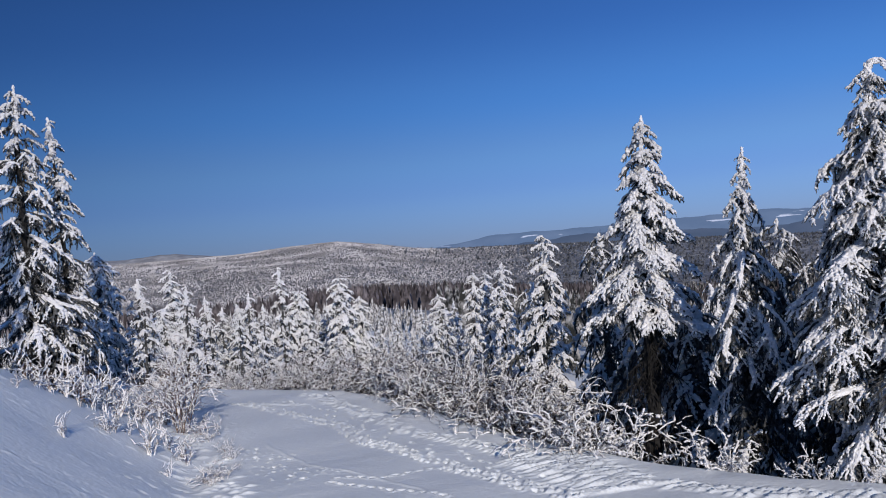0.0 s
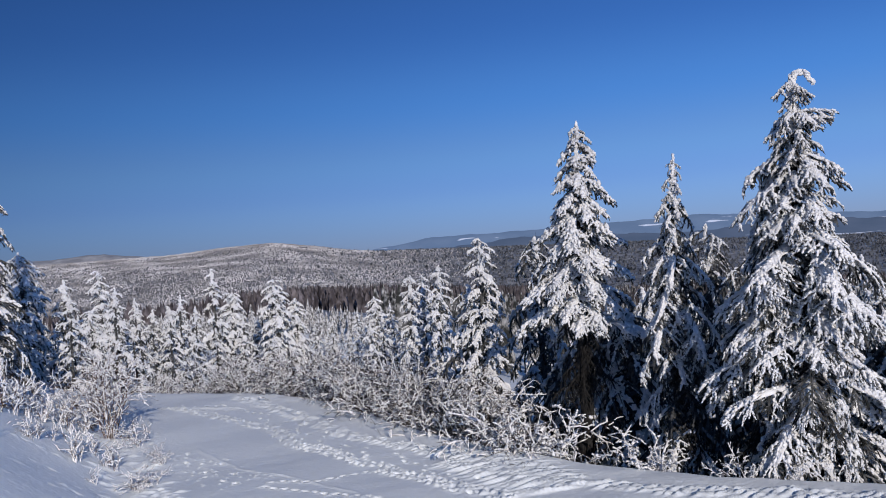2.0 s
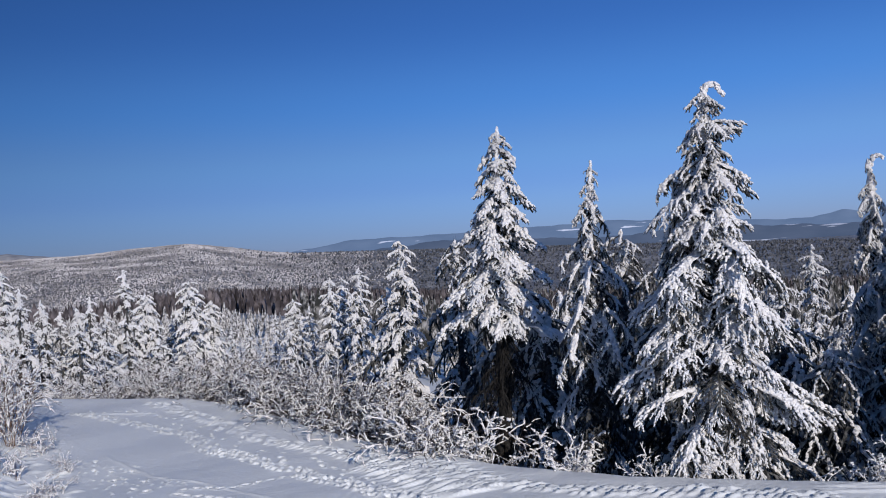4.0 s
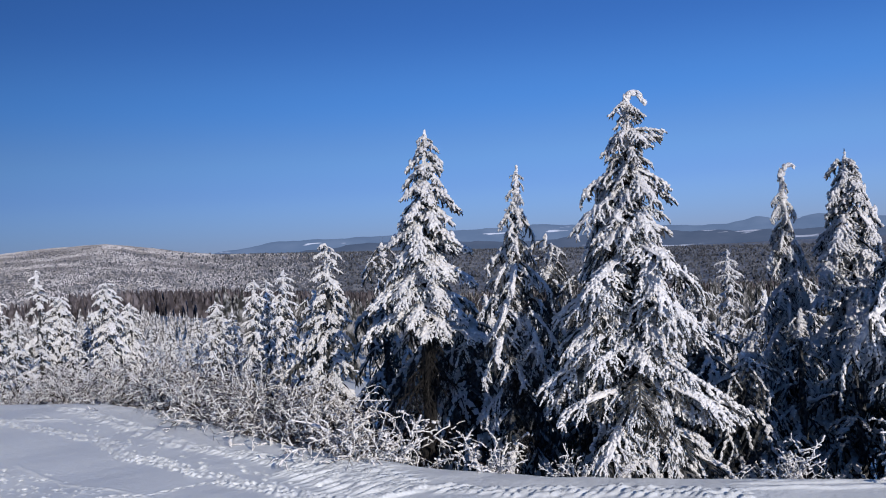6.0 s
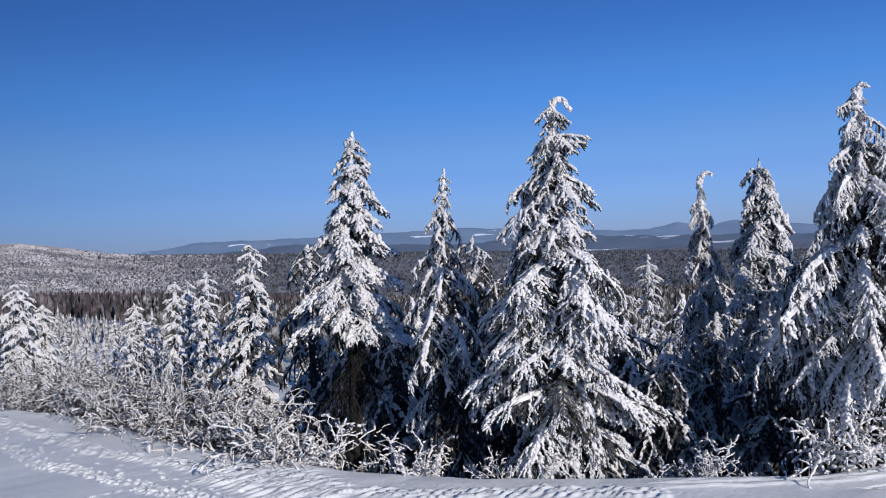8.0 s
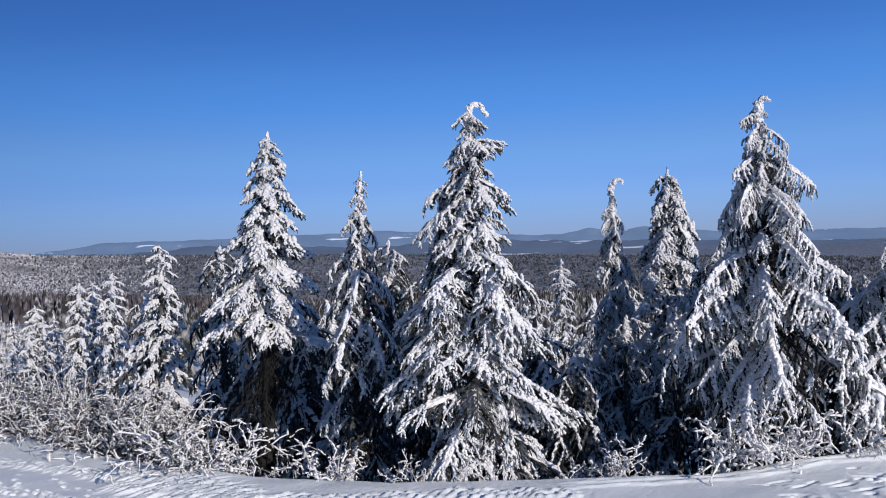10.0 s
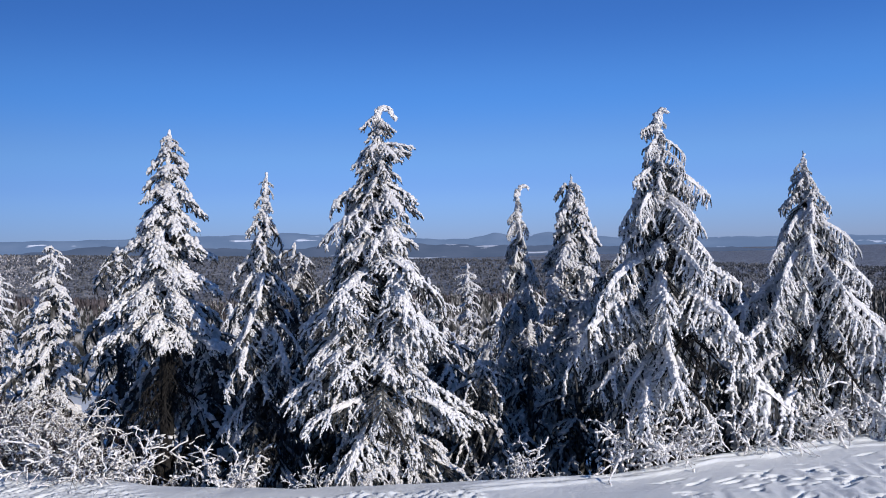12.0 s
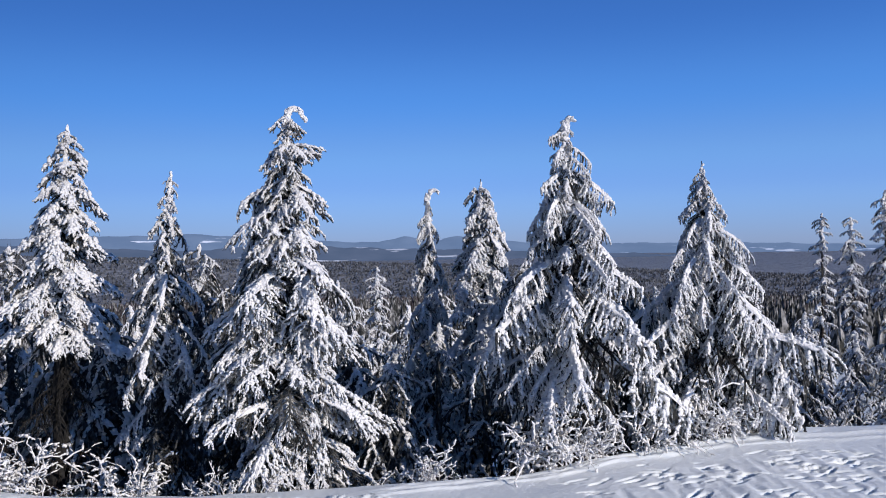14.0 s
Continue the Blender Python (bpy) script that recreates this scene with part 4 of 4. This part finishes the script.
def make_bush(seed, height, spread, stems, depth, load, mat=None, droop=0.25, thin=1.0, snow=(0.016, 0.03), twigs=(1, 3)):
    """The stems of a bare frosted bush: for each the meshes of its wood and of the snow lying along its branches."""
    rng = np.random.RandomState(seed)
    made = []
    for _ in range(stems):
        seg = []

        def grow(p, d, ln, r, level):
            k = 5 if level == depth else 3
            w = rng.uniform(*snow) if rng.uniform() < load * (0.6 if level == depth else 1) else 0.0
            for n in range(k):
                d = d + rng.normal(0, 0.11 if level == depth else 0.18, 3) + np.array([0, 0, -droop * 0.25 * (1 + n * 0.4)])
                d /= np.linalg.norm(d)
                e = p + d * ln / k
                seg.append((p, e, r, r * 0.8, w * (1.1 - 0.6 * n / k) * (rng.uniform(0.7, 1.35) if rng.uniform() < 0.93 else 0)))
                p, r = e, r * 0.8
                if level > 0:
                    for _ in range(rng.randint(*twigs) if n else 1):
                        o = rng.normal(0, 1, 3)
                        o -= d * o.dot(d)
                        o /= np.linalg.norm(o)
                        t = radians(rng.uniform(30, 62))
                        grow(p, d * math.cos(t) + o * math.sin(t) + np.array([0, 0, 0.1]), ln * rng.uniform(0.24, 0.44), r * 0.62, level - 1)

        a = rng.uniform(0, 2 * np.pi)
        out = rng.uniform(0.1, 1) * spread / height
        d = np.array([math.cos(a) * out, math.sin(a) * out, 1.0])
        d /= np.linalg.norm(d)
        grow(np.array([math.cos(a), math.sin(a), 0]) * spread * 0.18 * rng.uniform(0, 1), d, height * rng.uniform(0.6, 1.0), 0.016 * thin * (height / 2) ** 0.5, depth)
        p0, p1, r0, r1, w = (np.array([g[k] for g in seg]) for k in range(5))
        v, f = segments_tubes(p0, p1, np.maximum(r0, 0.004), np.maximum(r1, 0.003), 3)
        w[0] = w[0] or snow[0]
        pick = w > 0
        w = w[pick]
        lift = np.stack([0 * w, 0 * w, w * 0.7], 1)
        over = (p1[pick] - p0[pick]) * 0.08
        sv, sf = segments_tubes(p0[pick] + lift - over, p1[pick] + lift + over, w * rng.uniform(0.8, 1.15, len(w)), w * rng.uniform(0.6, 1.1, len(w)), 4)
        sv += rng.normal(0, 0.004, sv.shape)
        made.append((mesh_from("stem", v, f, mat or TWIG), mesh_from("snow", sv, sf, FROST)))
    return made


def plant(name, stems, az, r, label, category, group, turn, scale):
    root = stand(name, [], az, r, label, category, group, turn, scale)
    for wood, snow in stems:
        tagged(part("snow", snow, part("stem", wood, root)), kind="stuff")
    return root


BUSHES = [make_bush(500 + i, 1.9, 1.7, 18, 2, 0.36, droop=0.36, thin=0.55, snow=(0.007, 0.017), twigs=(2, 4)) for i in range(5)]
ARCHED = [make_bush(510 + i, 2.0, 1.9, 14, 2, 0.38, droop=0.62, thin=0.6, snow=(0.01, 0.024), twigs=(2, 4)) for i in range(3)]
SPARSE = [make_bush(520 + i, 1.5, 1.1, 8, 2, 0.66, droop=0.42, thin=0.75, snow=(0.014, 0.032), twigs=(1, 3)) for i in range(4)]
SAPLINGS = [make_bush(540 + i, 3.2, 2.2, 7, 2, 0.45, thin=1.3, droop=0.4, snow=(0.016, 0.034), twigs=(1, 3)) for i in range(4)]
BANK_BUSHES = [make_bush(530 + i, 1.3, 1.0, 9, 2, 0.42, DRY, droop=0.45, thin=0.9, snow=(0.012, 0.026), twigs=(1, 3)) for i in range(4)]
WEEDS = [make_bush(560 + i, 0.9, 0.45, 6, 1, 0.5, DRY, droop=0.12, thin=0.9, snow=(0.012, 0.026)) for i in range(4)]

SPRIGS = [make_bush(590 + i, 0.34, 0.06, 1, 1, 1.0, droop=0.05, thin=0.9, snow=(0.018, 0.026), twigs=(0, 2)) for i in range(2)]
rng = np.random.RandomState(77)
row = [(-14.5, 41, 0.7), (-12, 39.5, 0.8), (-10, 39, 1.0), (-8, 37.5, 1.1), (-6, 36, 1.2), (-4.4, 34.5, 1.2), (-3, 33, 1.2), (-1.6, 31, 1.15), (-0.2, 29.3, 1.1), (1.2, 28, 1.15),
       (2.6, 27, 1.1), (4, 26, 1.1), (5.4, 25.2, 1.1), (6.8, 24.3, 1.1), (8.2, 23.6, 1.15), (9.6, 23, 1.1), (3.2, 29, 1.2), (-2.2, 35, 1.3), (0.8, 31.5, 1.3), (6, 27.5, 1.2), (-5.2, 38, 1.3), (-9, 41, 1.2)]
for i, (a, r, s) in enumerate(row):
    s *= 1.15
    plant("bush", ARCHED[i % 3] if a > 6.5 else BUSHES[i % 5], a, r, "bare bush covered with frost and snow along the trail", "bush", "frosted bushes beside the trail", rng.uniform(0, 6), s)
for i, (a, r, s) in enumerate([(10.8, 22.0, 1.0), (16.8, 20.9, 1.0), (17.6, 20.6, 0.7), (23.2, 19.8, 0.55), (36.5, 20.0, 0.75), (37.6, 20.2, 0.6), (43.2, 20.6, 1.15), (44.6, 20.8, 1.0), (51.2, 22.6, 0.95), (53.0, 23.4, 1.0), (48.5, 21.8, 0.6), (58.5, 26.5, 0.7), (26.0, 19.5, 0.4), (46.2, 21.0, 1.15), (47.6, 21.3, 0.8), (54.9, 24.3, 1.2), (56.4, 25.0, 1.0)]):
    plant("bush", SPARSE[i % 4], a, r, "sparse leafless bush with snow along every twig", "bush", "frosted bushes beside the trail", rng.uniform(0, 6), s)
for i in range(46):
    a, r = rng.uniform(-27, 4), rng.uniform(44, 80)
    plant("birch", SAPLINGS[i % 4], a, r, "young leafless tree white with frost", "tree", "frosted young trees", rng.uniform(0, 6), rng.uniform(0.7, 1.1))
for i in range(16):
    a, r = rng.uniform(-13, 4.5), rng.uniform(39, 58)
    plant("birch", SAPLINGS[(i + 1) % 4], a, max(r, np.interp(a, EDGE_AZ, EDGE_R) + 5), "low leafless tree white with frost", "tree", "frosted young trees", rng.uniform(0, 6), rng.uniform(0.4, 0.65))
for i in range(22):
    a, r = rng.uniform(58, 72), rng.uniform(30, 60)
    plant("birch", SAPLINGS[i % 4], a, r, "young leafless tree white with frost", "tree", "frosted young trees", rng.uniform(0, 6), rng.uniform(0.5, 0.9))
LARCH = make_bush(580, 2.6, 0.95, 15, 2, 0.36, DRY, droop=0.25, thin=0.9, snow=(0.012, 0.024), twigs=(2, 3))
plant("larch", LARCH, -17.9, 29.0, "young brownish larch crusted with frost on the bank", "tree", "", 0.4, 1.0)
plant("larch", LARCH, -18.9, 31.5, "young brownish larch crusted with frost on the bank", "tree", "", 2.4, 0.85)
for i, (a, r, s) in enumerate([(-16.3, 27.6, 0.6), (-17.0, 28.6, 0.6), (-16.4, 22.6, 0.62), (-15.6, 23.0, 0.45), (-22.4, 24.6, 0.5), (-18.6, 30.5, 0.8), (-20.4, 32.5, 0.9), (-22.0, 33.6, 0.9), (-23.6, 33.0, 0.95), (-25.0, 31.5, 0.9), (-26.4, 31.0, 0.8), (-14.9, 25.0, 0.35), (-15.2, 26.0, 0.35), (-24.2, 29.5, 0.6), (-21.0, 31.0, 0.6)]):
    plant("bush", BANK_BUSHES[i % 4], a, r, "low frosted bush bent under snow on the bank", "bush", "bushes on the bank", rng.uniform(0, 6), s)
for i, (a, r, s) in enumerate([(-24.9, 22.1, 0.55), (-20.05, 24.3, 0.95), (-19.8, 24.6, 0.6), (-17.7, 24.8, 0.65), (-18.2, 25.0, 0.6), (-22.0, 25.0, 0.7), (-18.9, 26.0, 0.7), (-23.9, 26.6, 0.8), (-23.2, 27.2, 1.0), (-22.4, 28.0, 1.1), (-24.6, 27.4, 0.9), (-25.4, 26.6, 0.8), (-26.2, 26.0, 0.7), (-21.6, 28.6, 0.9),
                               (-20.9, 29.2, 1.0), (-20.2, 28.0, 0.8), (-19.4, 28.6, 0.9), (-24.0, 28.6, 1.1), (-25.2, 29.0, 1.1), (-26.6, 28.6, 1.0), (-21.2, 25.6, 0.5), (-23.0, 31.0, 1.1), (-19.0, 23.0, 0.4), (-27.3, 24.6, 0.4)]):
    plant("weed", WEEDS[i % 4], a, r, "dry brown stalks tipped with snow on the bank", "plant", "stalks on the bank", rng.uniform(0, 6), s * 1.25)
for i, (a, r) in enumerate([(0.0, 24.8), (1.3, 24.1), (2.5, 24.4), (3.2, 23.9)]):
    plant("twig", SPRIGS[i % 2], a, r, "single snow-coated twig sticking out of the trail", "plant", "twigs in the trail", rng.uniform(0, 6), 1.0)


# ---------- woods too far to count ----------
def far_woods(name, label, n, rlo, rhi, alo, ahi, h, wide, mat, seed, thin=None):
    """Many small conical trees in one mesh, spread over the land."""
    rng = np.random.RandomState(seed)
    a = np.radians(rng.uniform(alo, ahi, n))
    r = np.sqrt(rng.uniform(rlo ** 2, rhi ** 2, n))
    if thin:
        keep = rng.uniform(size=n) < smoothstep(thin[0], thin[1], np.degrees(a))
        a, r, n = a[keep], r[keep], int(keep.sum())
    x, y = r * np.sin(a), r * np.cos(a)
    z = land(x, y)
    hh = h * rng.uniform(0.6, 1.3, n)
    w = hh * rng.uniform(*wide, n)
    k = np.arange(3) * 2 * np.pi / 3
    rings = []
    for lev, wid in ((0.0, 0.9), (0.55, 0.75)):
        ang = k[None] + rng.uniform(0, 6, n)[:, None]
        ww = (w * wid)[:, None] * rng.uniform(0.7, 1.3, (n, 3))
        rings.append(np.stack([x[:, None] + ww * np.cos(ang), y[:, None] + ww * np.sin(ang), (z + hh * lev)[:, None] + 0 * ang], -1))
    tip = np.stack([x, y, z + hh], -1)[:, None]
    v = np.concatenate(rings + [tip], 1)
    j = np.arange(3)
    j2 = (j + 1) % 3
    q = np.concatenate([np.stack([j, j2, 3 + j2, 3 + j], -1), np.stack([3 + j, 3 + j2, 0 * j + 6, 0 * j + 6], -1)])
    f = (q[None] + (np.arange(n) * 7)[:, None, None]).reshape(-1, 4)
    ob = new(name, mesh_from(name, v.reshape(-1, 3), f, mat, False))
    tagged(ob, label, "woods", kind="stuff")


def tiered_woods(name, label, n, rlo, rhi, alo, ahi, h, mat, seed, thin=None):
    """Far spruces in one mesh: stacked ragged tiers of boughs round each stem."""
    rng = np.random.RandomState(seed)
    a = np.radians(rng.uniform(alo, ahi, n))
    r = np.sqrt(rng.uniform(rlo ** 2, rhi ** 2, n))
    if thin:
        keep = rng.uniform(size=n) < smoothstep(thin[0], thin[1], np.degrees(a))
        a, r, n = a[keep], r[keep], int(keep.sum())
    x, y = r * np.sin(a), r * np.cos(a)
    z = land(x, y)
    hh = h * rng.uniform(0.5, 1.35, n)
    w = hh * rng.uniform(0.13, 0.24, n)
    k = np.arange(8)
    vs, fs = [], []
    for t, (foot, top, wid) in enumerate(((0.05, 0.45, 1.0), (0.25, 0.65, 0.85), (0.45, 0.82, 0.62), (0.65, 1.0, 0.4))):
        ang = k[None] * 2 * np.pi / 8 + rng.uniform(0, 6, n)[:, None]
        ww = (w * wid)[:, None] * np.where(k % 2, 0.45, 1.0)[None] * rng.uniform(0.7, 1.3, (n, 8))
        zz = (z + hh * foot)[:, None] - np.where(k % 2, -0.06, 0.03)[None] * hh[:, None]
        ring = np.stack([x[:, None] + ww * np.cos(ang), y[:, None] + ww * np.sin(ang), zz], -1)
        tip = np.stack([x, y, z + hh * top], -1)[:, None]
        vs.append(np.concatenate([ring, tip], 1))
        fs.append(np.stack([k, (k + 1) % 8, 0 * k + 8, 0 * k + 8], -1) + 9 * t)
    v = np.concatenate(vs, 1)
    f = (np.concatenate(fs)[None] + (np.arange(n) * 36)[:, None, None]).reshape(-1, 4)
    ob = new(name, mesh_from(name, v.reshape(-1, 3), f, mat, False))
    tagged(ob, label, "woods", kind="stuff")


far_woods("hill_woods", "frost-white woods covering the rounded hill", 70000, 640, 1560, -34, 10, 1.5, (0.35, 0.7), HILL_TREES, 1, (10, -4))
far_woods("hill_woods", "grey frosted woods on the lower hills, tinted with painted haze", 27000, 600, 1560, -6, 75, 3.0, (0.3, 0.6), HAZED_TREES, 4, (-6, 9))
far_woods("valley_woods", "dark bare woods in the valley below the hill", 9000, 260, 640, -34, 75, 6, (0.12, 0.25), DARK_TREES, 2)
far_woods("valley_woods", "dark bare woods at the foot of the hill", 16000, 330, 640, -14, 12, 8.5, (0.1, 0.2), DARK_TREES, 6, (-13, -5))
tiered_woods("slope_woods", "frosted young woods on the slope below", 900, 85, 150, -34, 6, 2.6, SLOPE_TREES, 3, (6, -2))
tiered_woods("slope_woods", "dark frosted woods on the slope below the stand", 3000, 80, 420, -2, 75, 6.5, STAND_TREES, 5, (-2, 6))
